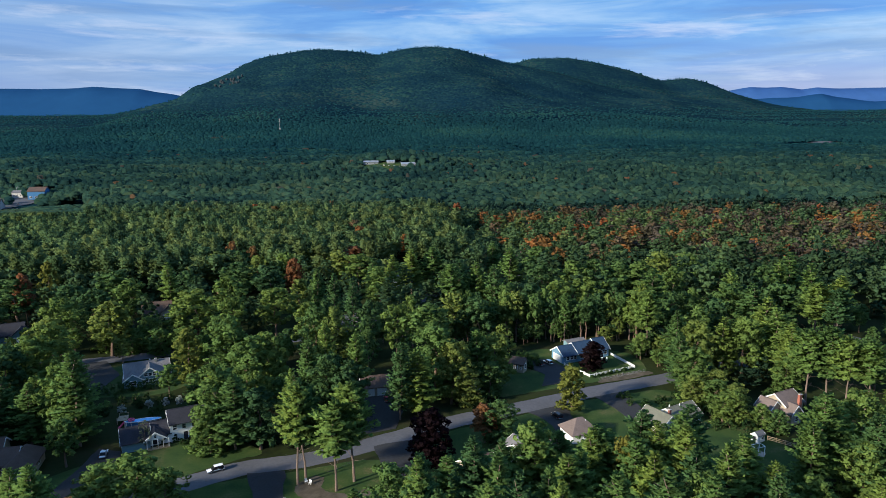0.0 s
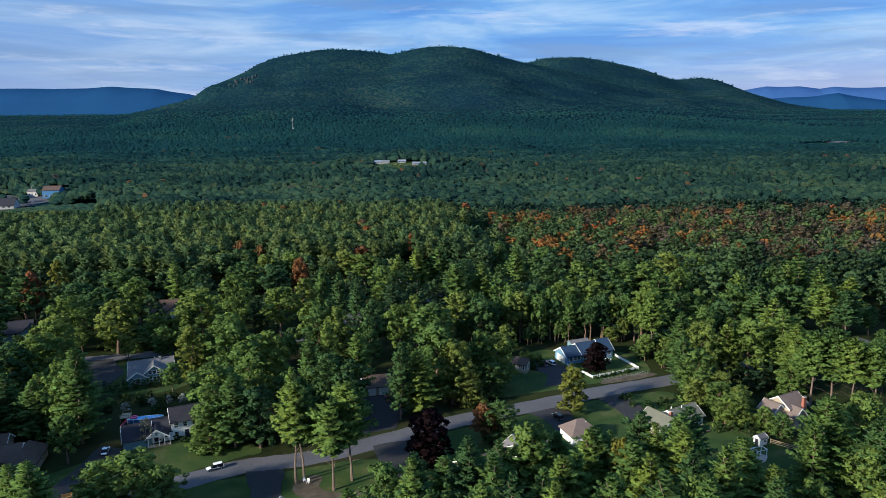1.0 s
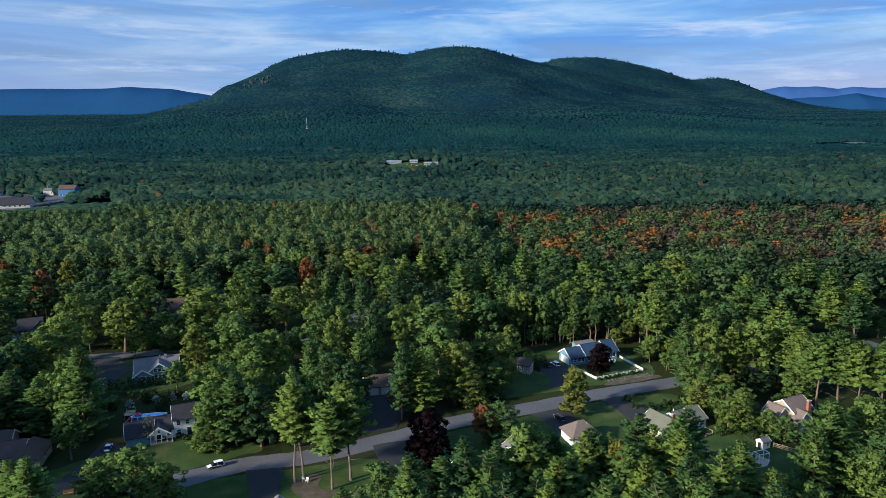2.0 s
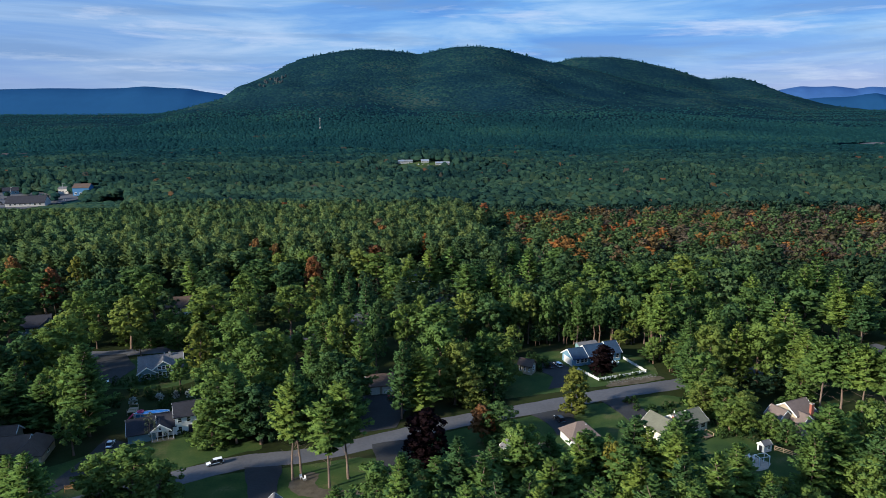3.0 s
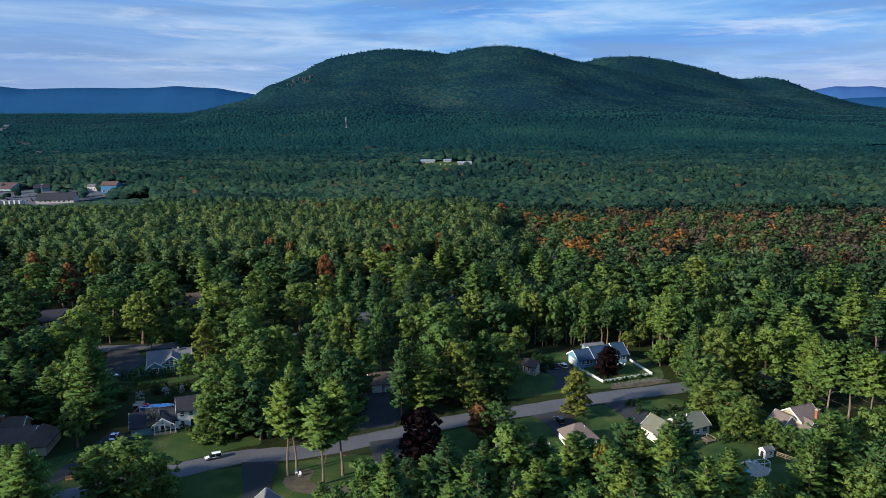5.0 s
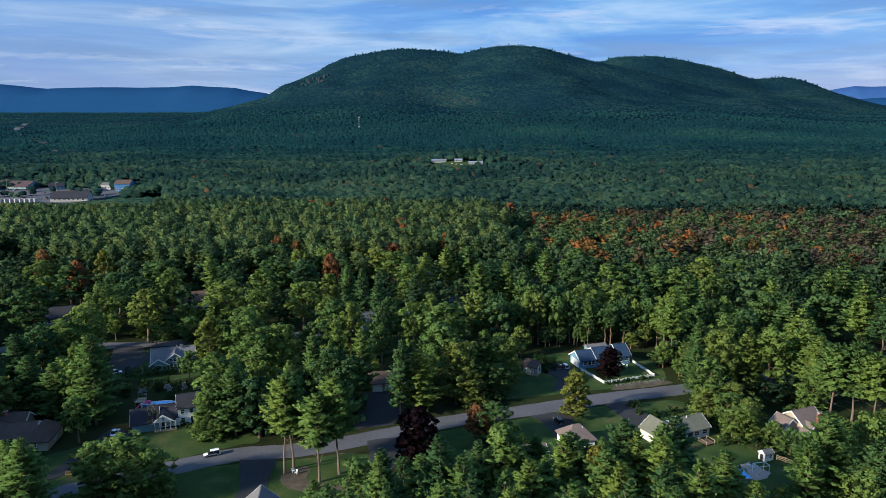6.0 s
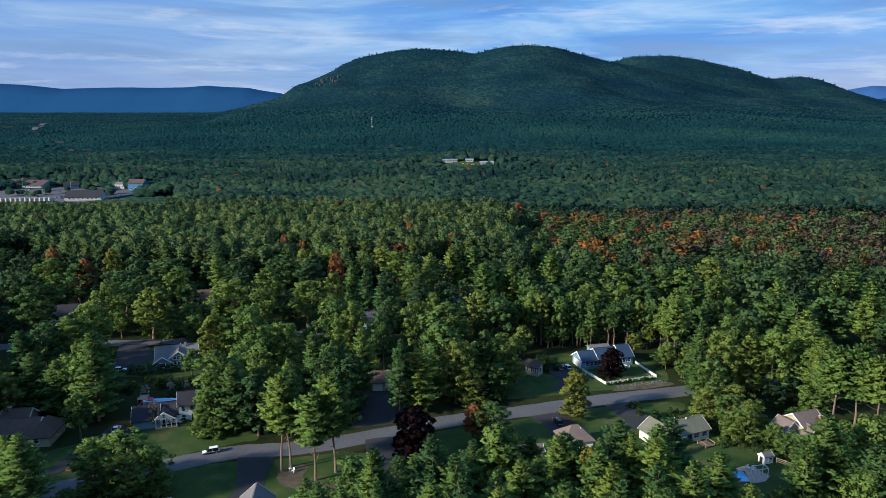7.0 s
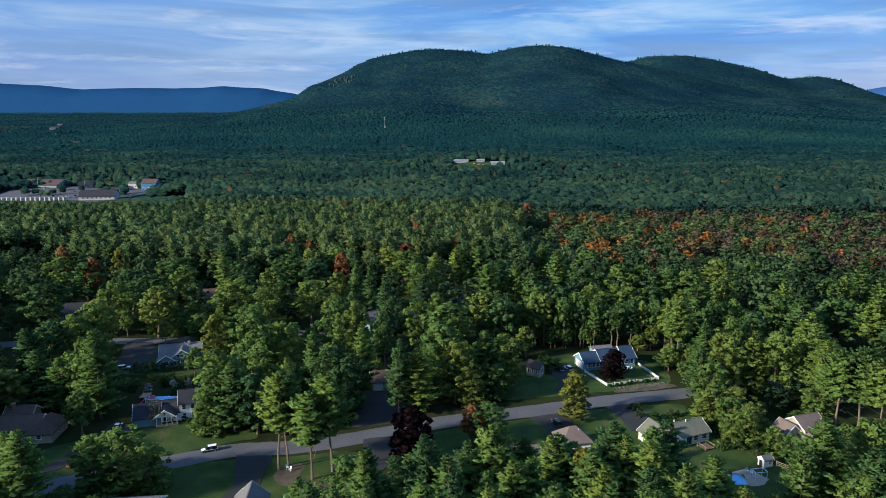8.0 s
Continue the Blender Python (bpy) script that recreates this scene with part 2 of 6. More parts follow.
TYRE = plain("tyre_rubber", (0.015, 0.015, 0.015), 0.8)
WOOD = plain("weathered_wood", (0.3, 0.22, 0.14), 0.85, vary=0.3, grain=6)
BLUE_WALL = plain("blue_clapboard", (0.11, 0.23, 0.34), 0.7, vary=0.08)
GREY_BLUE_WALL = plain("grey_blue_clapboard", (0.11, 0.20, 0.235), 0.7, vary=0.1)
CREAM_WALL = plain("cream_clapboard", (0.52, 0.50, 0.42), 0.7, vary=0.08)
TAN_WALL = plain("tan_clapboard", (0.30, 0.25, 0.19), 0.7, vary=0.1)
ROOF_BLUE = plain("slate_blue_shingles", (0.019, 0.041, 0.078), 0.9, vary=0.25, grain=3, coarse=0.5, bump=0.3)
ROOF_GREY = plain("grey_shingles", (0.125, 0.12, 0.125), 0.9, vary=0.2, grain=3, coarse=0.5, bump=0.3)
ROOF_DARK = plain("charcoal_shingles", (0.026, 0.026, 0.034), 0.9, vary=0.25, grain=3, coarse=0.5, bump=0.3)
ROOF_BROWN = plain("brown_shingles", (0.085, 0.058, 0.048), 0.9, vary=0.22, grain=3, coarse=0.5, bump=0.3)
ROOF_TAN = plain("pinkish_tan_shingles", (0.125, 0.096, 0.088), 0.9, vary=0.2, grain=3, coarse=0.5, bump=0.3)
ROOF_OLIVE = plain("olive_grey_shingles", (0.115, 0.115, 0.09), 0.9, vary=0.2, grain=3, coarse=0.5, bump=0.3)
MAROON = plain("maroon_metal_roof", (0.055, 0.024, 0.026), 0.8, vary=0.15, grain=0.5, coarse=0.1)
MAST_GREY = plain("dull_steel", (0.2, 0.21, 0.22), 0.7, vary=0.15)
POOL_BLUE = plain("pool_water", (0.02, 0.30, 0.62), 0.08, vary=0.15)
BRIGHT_BLUE = plain("bright_blue_cladding", (0.02, 0.12, 0.27), 0.6, vary=0.1)
PAVERS = plain("pale_pavers", (0.30, 0.235, 0.19), 0.9, vary=0.25, grain=2, coarse=0.6)
PINK = plain("pink_plastic", (0.6, 0.05, 0.14), 0.5, vary=0.1)

for m in (ROOF_BLUE, ROOF_GREY, ROOF_DARK, ROOF_BROWN, ROOF_TAN, ROOF_OLIVE, DRIVE, ASPHALT):
    m.node_tree.nodes["Principled BSDF"].inputs["Specular IOR Level"].default_value = 0.2

# ---------------------------------------------------------------- helpers


def part(name, bm, material, parent=None, label=""):
    me = bpy.data.meshes.new(name)
    bm.to_mesh(me)
    bm.free()
    me.materials.append(material)
    ob = new(name, me)
    if parent:
        ob.parent = parent
    if label:
        tagged(ob, label)
    return ob


def thing(name, m, label, category, group="", kind=""):
    ob = new(name)
    ob.matrix_basis = m
    return tagged(ob, label, category, group, kind)


def box(bm, x0, x1, y0, y1, z0, z1, m=None, bevel=0.0):
    made = bmesh.ops.create_cube(bm, size=1.0)["verts"]
    for v in made:
        v.co = Vector(((x0 + x1) / 2 + v.co.x * (x1 - x0), (y0 + y1) / 2 + v.co.y * (y1 - y0), (z0 + z1) / 2 + v.co.z * (z1 - z0)))
    if bevel:
        edges = {e for v in made for e in v.link_edges}
        made = [v for v in bmesh.ops.bevel(bm, geom=list(edges), offset=bevel, segments=1, affect="EDGES")["verts"]] or made
    if m is not None:
        for v in {v for f in bm.faces for v in f.verts} if bevel else made:
            v.co = m @ v.co
    return bm


def boxed(x0, x1, y0, y1, z0, z1, m=None, bevel=0.0):
    return box(bmesh.new(), x0, x1, y0, y1, z0, z1, m, bevel)


def prism(points, depth, m=None):
    """A solid from a closed outline in x and z, along y from 0 to depth."""
    bm = bmesh.new()
    front = [bm.verts.new((x, 0, z)) for x, z in points]
    rear = [bm.verts.new((x, depth, z)) for x, z in points]
    bm.faces.new(front)
    bm.faces.new(rear[::-1])
    n = len(points)
    for i in range(n):
        bm.faces.new((front[i], rear[i], rear[(i + 1) % n], front[(i + 1) % n]))
    bmesh.ops.recalc_face_normals(bm, faces=bm.faces)
    if m is not None:
        bm.transform(m)
    return bm


def bulk(name, verts, quads, material, attrs=()):
    """A mesh of quads straight from arrays."""
    me = bpy.data.meshes.new(name)
    me.vertices.add(len(verts))
    me.vertices.foreach_set("co", np.ascontiguousarray(verts, dtype=np.float32).ravel())
    me.loops.add(quads.size)
    me.loops.foreach_set("vertex_index", np.ascontiguousarray(quads, dtype=np.int32).ravel())
    me.polygons.add(len(quads))
    me.polygons.foreach_set("loop_start", np.arange(0, quads.size, quads.shape[1], dtype=np.int32))
    me.update(calc_edges=True)
    for key, values in attrs:
        a = me.attributes.new(key, "FLOAT", "POINT")
        a.data.foreach_set("value", np.ascontiguousarray(values, dtype=np.float32))
    me.materials.append(material)
    return me


def smooth(a, b, x):
    s = np.clip((x - a) / (b - a), 0, 1)
    return s * s * (3 - 2 * s)


def waves(x, y, size, seed=0):
    """A soft random height field between about -1 and 1."""
    r = np.random.RandomState(seed)
    total = 0 * x
    for k in range(9):
        a, p, s = r.uniform(0, 6.283), r.uniform(0, 6.283), size * r.uniform(0.5, 1.6)
        total = total + np.sin((x * math.cos(a) + y * math.sin(a)) * 6.283 / s + p)
    return total / 4.2


# ---------------------------------------------------------------- ground and hills
CREST = [(-1900, 0), (-1500, 40), (-1301, 80), (-1132, 121), (-1005, 150), (-907, 172), (-821, 204), (-764, 248), (-694, 290), (-596, 328), (-458, 354), (-334, 367), (-183, 361), (-87, 350), (-32, 339), (23, 354), (147, 375), (243, 380), (340, 372), (450, 339), (575, 309), (659, 296), (924, 241), (1348, 157), (1775, 87), (2300, 30), (2900, 0)]
CREST_BEHIND = [(-1300, 0), (-700, 60), (-200, 200), (420, 301), (609, 321), (751, 336), (798, 357), (893, 366), (1019, 365), (1211, 337), (1387, 299), (1534, 249), (1614, 243), (1725, 255), (1854, 235), (1986, 194), (2085, 163), (2250, 121), (2414, 95), (2571, 69), (3200, 30)]


def soften(line, sigma):
    """A crest line without corners, every 10 m."""
    xs = np.arange(-6000, 6001, 10.0)
    lx, lz = zip(*line)
    zs = np.interp(xs, lx, lz)
    zs = zs + 19 * smooth(170, 270, zs)
    k = np.exp(-0.5 * (np.arange(-120, 121, 10.0) / sigma) ** 2)
    return xs, np.convolve(np.pad(zs, 12, mode="edge"), k / k.sum(), mode="valid")


FRONT, BEHIND = soften(CREST, 16.0), soften(CREST_BEHIND, 16.0)


def height(x, y):
    """The land: flat round the houses, a dip behind the pine wood, then the foot of the mountain and its two ridges."""
    x, y = np.asarray(x, float), np.asarray(y, float)
    z = -8.0 * smooth(425, 520, y) * (1 - smooth(600, 800, y))
    wob = 1 + 0.06 * waves(x, y, 900, 3)
    s = np.clip((y - 1150) / (3500 - 1150), 0, 1)
    rise = 0.16 * s + 0.84 * s ** 2.2
    past = 1 - smooth(3560, 4100, y) * 0.8
    roam = x + (130 * waves(x, y, 800, 7) + 60 * waves(x, y, 350, 8)) * (1 - smooth(2900, 3450, y))
    z1 = np.interp(roam, *FRONT) * rise * past * np.where(y < 3400, 1 + (wob - 1) * (1 - smooth(2800, 3400, y)) * 2.2, 1)
    s2 = np.clip((y - 2200) / (4000 - 2200), 0, 1)
    z2 = np.interp(x + 90 * waves(x, y, 700, 9) * (1 - smooth(3500, 3950, y)), *BEHIND) * s2 ** 1.8 * (1 - smooth(4060, 4500, y) * 0.9)
    z = z + 15 * np.exp(-((x - 4) / 70) ** 2 - ((y - 815) / np.where(y < 815, 34, 90)) ** 2)
    return z + np.maximum(np.maximum(z1, z2), 78 * smooth(1250, 3300, y) * (1 - smooth(3900, 4300, y))) + 3.0 * waves(x, y, 260, 5) * smooth(480, 900, y)


gx = np.concatenate([-np.geomspace(6000, 220, 110), np.linspace(-210, 210, 43), np.geomspace(220, 6000, 110)])
gy = np.concatenate([np.linspace(-1500, 0, 8), np.linspace(40, 520, 40), np.geomspace(540, 5000, 150)])
GX, GY = np.meshgrid(gx, gy)
gv = np.stack([GX, GY, height(GX, GY)], -1).reshape(-1, 3)
ii = np.arange(len(gx) * len(gy)).reshape(len(gy), len(gx))
gq = np.stack([ii[:-1, :-1], ii[:-1, 1:], ii[1:, 1:], ii[1:, :-1]], -1).reshape(-1, 4)
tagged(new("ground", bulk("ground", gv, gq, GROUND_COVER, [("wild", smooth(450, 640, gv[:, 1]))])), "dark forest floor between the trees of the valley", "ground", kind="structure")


def ribbon(name, line, width, material, z=0.03, label="", category="road", kind="structure", thick=0.12):
    """A strip of paving along a line of places, with a low edge."""
    pts = [Vector((x, y, 0)) for x, y in line]
    fine = []
    for i in range(len(pts) - 1):
        p0, p1, p2, p3 = pts[max(i - 1, 0)], pts[i], pts[i + 1], pts[min(i + 2, len(pts) - 1)]
        for k in range(6):
            t = k / 6
            fine.append(0.5 * ((2 * p1) + (p2 - p0) * t + (2 * p0 - 5 * p1 + 4 * p2 - p3) * t * t + (3 * p1 - p0 - 3 * p2 + p3) * t ** 3))
    fine.append(pts[-1])
    bm = bmesh.new()
    rows = []
    for i, p in enumerate(fine):
        d = (fine[min(i + 1, len(fine) - 1)] - fine[max(i - 1, 0)]).normalized()
        n = Vector((-d.y, d.x, 0)) * (width / 2 + 0.12 * math.sin(i * 1.7))
        rows.append([bm.verts.new((p + n).to_tuple()[:2] + (z - thick,)), bm.verts.new((p + n * 0.98).to_tuple()[:2] + (z,)), bm.verts.new(p.to_tuple()[:2] + (z + 0.03,)), bm.verts.new((p - n * 0.98).to_tuple()[:2] + (z,)), bm.verts.new((p - n).to_tuple()[:2] + (z - thick,))])
    for a, b in zip(rows, rows[1:]):
        for k in range(4):
            bm.faces.new((a[k], a[k + 1], b[k + 1], b[k]))
    bmesh.ops.recalc_face_normals(bm, faces=bm.faces)
    return tagged(part(name, bm, material), label, category, kind=kind)


def patch(name, outline, material, z, label, category, seed=0, rounded=False):
    """A piece of ground cover with a wavering edge."""
    r = random.Random(seed)
    bm = bmesh.new()
    ring = []
    for cut in range(2 if rounded else 0):
        outline = [(a[0] + (b[0] - a[0]) * f, a[1] + (b[1] - a[1]) * f) for a, b in zip(outline, outline[1:] + outline[:1]) for f in (0.22, 0.78)]
    n = len(outline)
    for i in range(n):
        a, b = Vector(outline[i]), Vector(outline[(i + 1) % n])
        steps = max(2, int((b - a).length / 2.5))
        for k in range(steps):
            p = a.lerp(b, k / steps)
            ring.append((p.x + r.uniform(-0.25, 0.25), p.y + r.uniform(-0.25, 0.25)))
    top = [bm.verts.new((x, y, z)) for x, y in ring]
    low = [bm.verts.new((x, y, z - 0.1)) for x, y in ring]
    bm.faces.new(top)
    for i in range(len(ring)):
        j = (i + 1) % len(ring)
        bm.faces.new((top[i], low[i], low[j], top[j]))
    bmesh.ops.recalc_face_normals(bm, faces=bm.faces)
    bmesh.ops.triangulate(bm, faces=[f for f in bm.faces if len(f.verts) > 4])
    return tagged(part(name, bm, material), label, category, kind="structure")


ROAD = [(-130, 100), (-95, 108), (-63, 117.5), (-43.5, 128.5), (-32, 134.8), (-25, 136.4), (-16, 138.5), (-0.5, 145.5), (11.5, 152), (20.5, 155.6), (33.2, 160.2), (44.3, 164.6), (54.5, 168.6), (63.6, 171.4), (75, 175), (100, 184), (150, 203)]
ribbon("road", ROAD, 6.3, ASPHALT, 0.05, "worn grey asphalt village road between lawns and trees")
ribbon("back_road", [(-140, 196), (-105, 203), (-86, 205), (-60, 212), (-20, 225), (10, 262), (30, 285), (60, 300)], 6.0, ASPHALT, 0.05, "grey asphalt back road half hidden under trees")

LAWNS = [
    [(-60, 121), (-44, 132), (-33, 139), (-26, 142), (-40, 152), (-62, 142), (-75, 130), (-80, 118)],
    [(-45, 125.5), (-31, 131.4), (-21, 132.5), (-4, 138), (4, 130), (-2, 117), (-20, 112), (-48, 110), (-60, 113)],
    [(8, 146.5), (30, 155), (52, 163.5), (62, 166), (72, 168), (76, 158), (56, 142), (40, 134), (18, 132), (8, 136)],
    [(24, 165), (40, 170), (62, 176.5), (73, 180), (73, 198), (50, 203), (38, 200), (30, 185)],
    [(63, 146), (74, 151), (78, 147), (86, 140), (86, 124), (66, 120), (60, 130)],
    [(-85, 176), (-58, 176), (-52, 190), (-60, 200), (-88, 200)],
    [(2, 280), (10, 277), (24, 284), (24, 296), (10, 298), (4, 290)],
]
for i, outline in enumerate(LAWNS):
    patch("lawn", outline, LAWN, 0.012 + 0.002 * i, "mown green lawn beside the village road", "lawn", i, True)
DRIVES = [
    [(-29.5, 132.9), (-21.8, 133.6), (-20.5, 120), (-22, 108), (-28, 108), (-25.5, 121)],
    [(-4, 142.6), (4, 144.8), (5, 136), (2, 128), (-2, 132)],
    [(33, 157), (44, 160.6), (43, 152), (42, 145), (37.5, 146), (36.5, 152)],
    [(52, 164.4), (60, 167), (61.5, 157), (60, 150.5), (56, 151), (55, 157)],
    [(40, 172.5), (46, 174.8), (48.5, 181), (49.5, 187), (46, 193), (39, 193), (38, 188), (43, 181)],
    [(-8, 148), (1, 151), (3, 160), (0, 173), (-9, 173), (-9, 160)],
    [(-67, 122), (-63.5, 124), (-58.5, 137), (-57.5, 145), (-64, 147), (-64.5, 138)],
    [(-84, 181), (-77, 180), (-76, 192), (-84, 204), (-92, 203)],
]
for i, outline in enumerate(DRIVES):
    patch("driveway", outline, DRIVE, 0.075 + 0.002 * i, "dark smooth asphalt driveway off the road", "driveway", 40 + i)
patch("mulch_bed", [(-20, 126.5), (-15.5, 131.2), (-13.5, 130), (-14, 125), (-8, 123), (-4, 126), (-4, 121), (-16, 121)], DIRT, 0.04, "brown needle litter and mulch under the tall pines", "mulch bed", 71, True)
patch("gravel_verge", [(56, 172.8), (73, 178.4), (73, 180.8), (66, 180), (56, 176)], DIRT, 0.04, "gravelly bare verge beside the road", "verge", 72, True)


def far_range(name, line, y, depth, material, label):
    """A distant range of hills: a crest with slopes to both sides."""
    xs = np.linspace(line[0][0], line[-1][0], 160)
    lx, lz = zip(*line)
    zs = np.interp(xs, lx, lz) + 2.0 * waves(xs, 0 * xs, 260, 11)
    rows = []
    for k, f in ((-1.0, 0.0), (-0.75, 0.16), (-0.5, 0.42), (-0.25, 0.74), (0, 1.0), (0.4, 0.5), (0.8, 0.0)):
        rows.append(np.stack([xs, y + depth * k + 0 * xs + (6 * waves(xs, xs * 0 + k * 900, 900, 13) if k else 0), zs * f - 5 * (f == 0)], -1))
    v = np.stack(rows)
    idx = np.arange(v.shape[0] * v.shape[1]).reshape(v.shape[:2])
    q = np.stack([idx[:-1, :-1], idx[:-1, 1:], idx[1:, 1:], idx[1:, :-1]], -1).reshape(-1, 4)
    return tagged(new(name, bulk(name, v.reshape(-1, 3), q, material)), label, "hills", kind="structure")


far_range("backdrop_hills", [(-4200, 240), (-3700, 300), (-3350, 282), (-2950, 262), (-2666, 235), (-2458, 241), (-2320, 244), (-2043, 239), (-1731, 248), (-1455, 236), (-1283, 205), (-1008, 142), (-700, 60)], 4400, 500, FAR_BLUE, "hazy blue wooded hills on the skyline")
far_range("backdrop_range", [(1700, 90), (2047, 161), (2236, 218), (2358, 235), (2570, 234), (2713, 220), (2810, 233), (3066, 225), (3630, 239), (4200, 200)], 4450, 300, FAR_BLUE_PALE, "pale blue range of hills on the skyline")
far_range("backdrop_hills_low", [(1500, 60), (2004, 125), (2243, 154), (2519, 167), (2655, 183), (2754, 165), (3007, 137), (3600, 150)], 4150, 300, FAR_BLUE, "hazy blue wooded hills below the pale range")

# ---------------------------------------------------------------- trees


def unit(v):
    return v / np.maximum(np.linalg.norm(v, axis=-1, keepdims=True), 1e-6)


def kites(r, pos, along, normal, length, width, bend=0.25):
    """Leaf tufts: bent four-cornered blades, one to a place, facing the given way."""
    along, normal = unit(along), unit(normal)
    side = unit(np.cross(normal, along))
    length, width = np.reshape(length, (-1, 1)), np.reshape(width, (-1, 1))
    skew = r.uniform(-0.2, 0.25, (len(pos), 1))
    v = np.stack([pos - along * length * 0.5, pos - side * width * 0.5 + along * length * r.uniform(-0.25, 0.2, (len(pos), 1)),
                  pos + along * length * 0.5 - normal * length * bend, pos + side * width * 0.5 + along * length * skew], 1)
    return v.reshape(-1, 3)


def pine_crown(seed, H, R, n_whorl=18, n_branch=6, stations=7, twig=1.0, bare=0.3, full=0.8, ragged=0.3):
    """White pine: whorls of boughs, each a flat feathery fan of twigs, drooping low down and upturned towards the top."""
    r = np.random.RandomState(seed)
    pos, along, norm, size, vary, out = [], [], [], [], [], []
    for w in range(n_whorl):
        f = w / (n_whorl - 1)
        z0 = H * (bare + (1 - bare) * (f ** 0.9) * 0.97)
        wide = (0.62 + 0.38 * min(1, f / 0.22)) * (1 - 0.95 * max(0, f - 0.15) / 0.85) ** full
        turn = r.uniform(0, 6.28)
        nb = n_branch if f < 0.85 else max(3, n_branch - 2)
        for b in range(nb):
            a = turn + 6.283 * b / nb + r.uniform(-0.45, 0.45)
            L = max(0.5, R * wide * r.uniform(0.85 - ragged, 0.85 + ragged))
            e0 = -0.28 + 0.95 * f + r.normal(0, 0.12)
            lift = 0.30 * (1 - f) + 0.05
            k = max(2, int(stations * (0.35 + 0.65 * L / R)))
            s = np.clip(np.linspace(0.22, 1.0, k) + r.uniform(-0.05, 0.05, k), 0.12, 1.03)
            rad = np.array((math.cos(a), math.sin(a), 0))
            side = np.array((-math.sin(a), math.cos(a), 0))
            spine = rad[None] * (L * s)[:, None] + np.array((0, 0, 1.0)) * (z0 + L * (e0 * s + lift * s ** 2))[:, None]
            bright = r.uniform(0.78, 1.18)
            for way in (-1, 1, 0):
                t = (0.55 + 0.75 * (1 - s) * (way != 0)) * min(1.0, 0.45 + 0.25 * L) * r.uniform(0.75, 1.25, k) * twig
                d = unit(rad[None] * r.uniform(0.55, 0.95, (k, 1)) + side[None] * way * r.uniform(0.6, 1.0, (k, 1)) + np.array((0, 0, 1.0)) * (0.12 + 0.5 * f + r.normal(0, 0.2, (k, 1)) - 0.25 * (way == 0) * r.uniform(0, 1, (k, 1))))
                pos.append(spine + d * (t * 0.5)[:, None])
                along.append(d)
                norm.append(np.array((0, 0, 1.0)) + rad[None] * 0.45 + side[None] * way * 0.25 + r.normal(0, 0.3, (k, 3)))
                size.append(t * 1.15)
                # twigs run from darker near the trunk to paler at the tip
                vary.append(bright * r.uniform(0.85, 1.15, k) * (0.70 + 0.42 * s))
                out.append(np.repeat((rad * 0.85 + np.array((0, 0, 0.45 + 0.4 * f)))[None], k, 0))
            # pale upright shoots towards the bough's end
            k = max(2, k // 2)
            s = r.uniform(0.45, 1.02, k)
            d = unit(rad[None] * 0.6 + side[None] * r.normal(0, 0.5, (k, 1)) + np.array((0, 0, 1.0)) * r.uniform(0.5, 1.1, (k, 1)))
            t = 0.75 * twig * r.uniform(0.7, 1.2, k) * min(1.0, 0.45 + 0.25 * L)
            pos.append(rad[None] * (L * s)[:, None] + side[None] * r.normal(0, 0.3, (k, 1)) + np.array((0, 0, 1.0)) * (z0 + L * (e0 * s + lift * s ** 2) + t * 0.35)[:, None])
            along.append(d)
            norm.append(rad[None] + np.array((0, 0, 0.5)) + r.normal(0, 0.35, (k, 3)))
            size.append(t)
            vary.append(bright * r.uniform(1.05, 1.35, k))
            out.append(np.repeat((rad * 0.8 + np.array((0, 0, 0.6)))[None], k, 0))
    pos, along, norm, size, vary, out = [np.concatenate(v) for v in (pos, along, norm, size, vary, out)]
    v = kites(r, pos, along, norm, size, size * r.uniform(0.42, 0.64, len(size)), 0.12)
    bent = unit(norm) * 0.55 + out * 0.55 + np.array((0, 0, 0.05))
    return v, np.arange(len(v)).reshape(-1, 4), np.repeat(vary, 4), np.repeat(unit(bent), 4, 0)


def lobes(r, n, H, R, low):
    """The clumps of a broadleaf crown: centres and sizes."""
    out = []
    for i in range(n):
        f = (i + 0.5) / n
        z = low + (1 - low) * f
        rim = math.sqrt(max(0.05, 1 - ((f - 0.42) / (0.62 if f > 0.42 else 0.6)) ** 2))
        a = i * 2.4 + r.uniform(-0.5, 0.5)
        rad = rim * r.uniform(0.35, 0.76) if f < 0.9 else rim * 0.3
        s = r.uniform(0.30, 0.44)
        out.append((math.cos(a) * rad * R, math.sin(a) * rad * R, z * H - s * R * 0.7, s * R))
    return np.array(out)


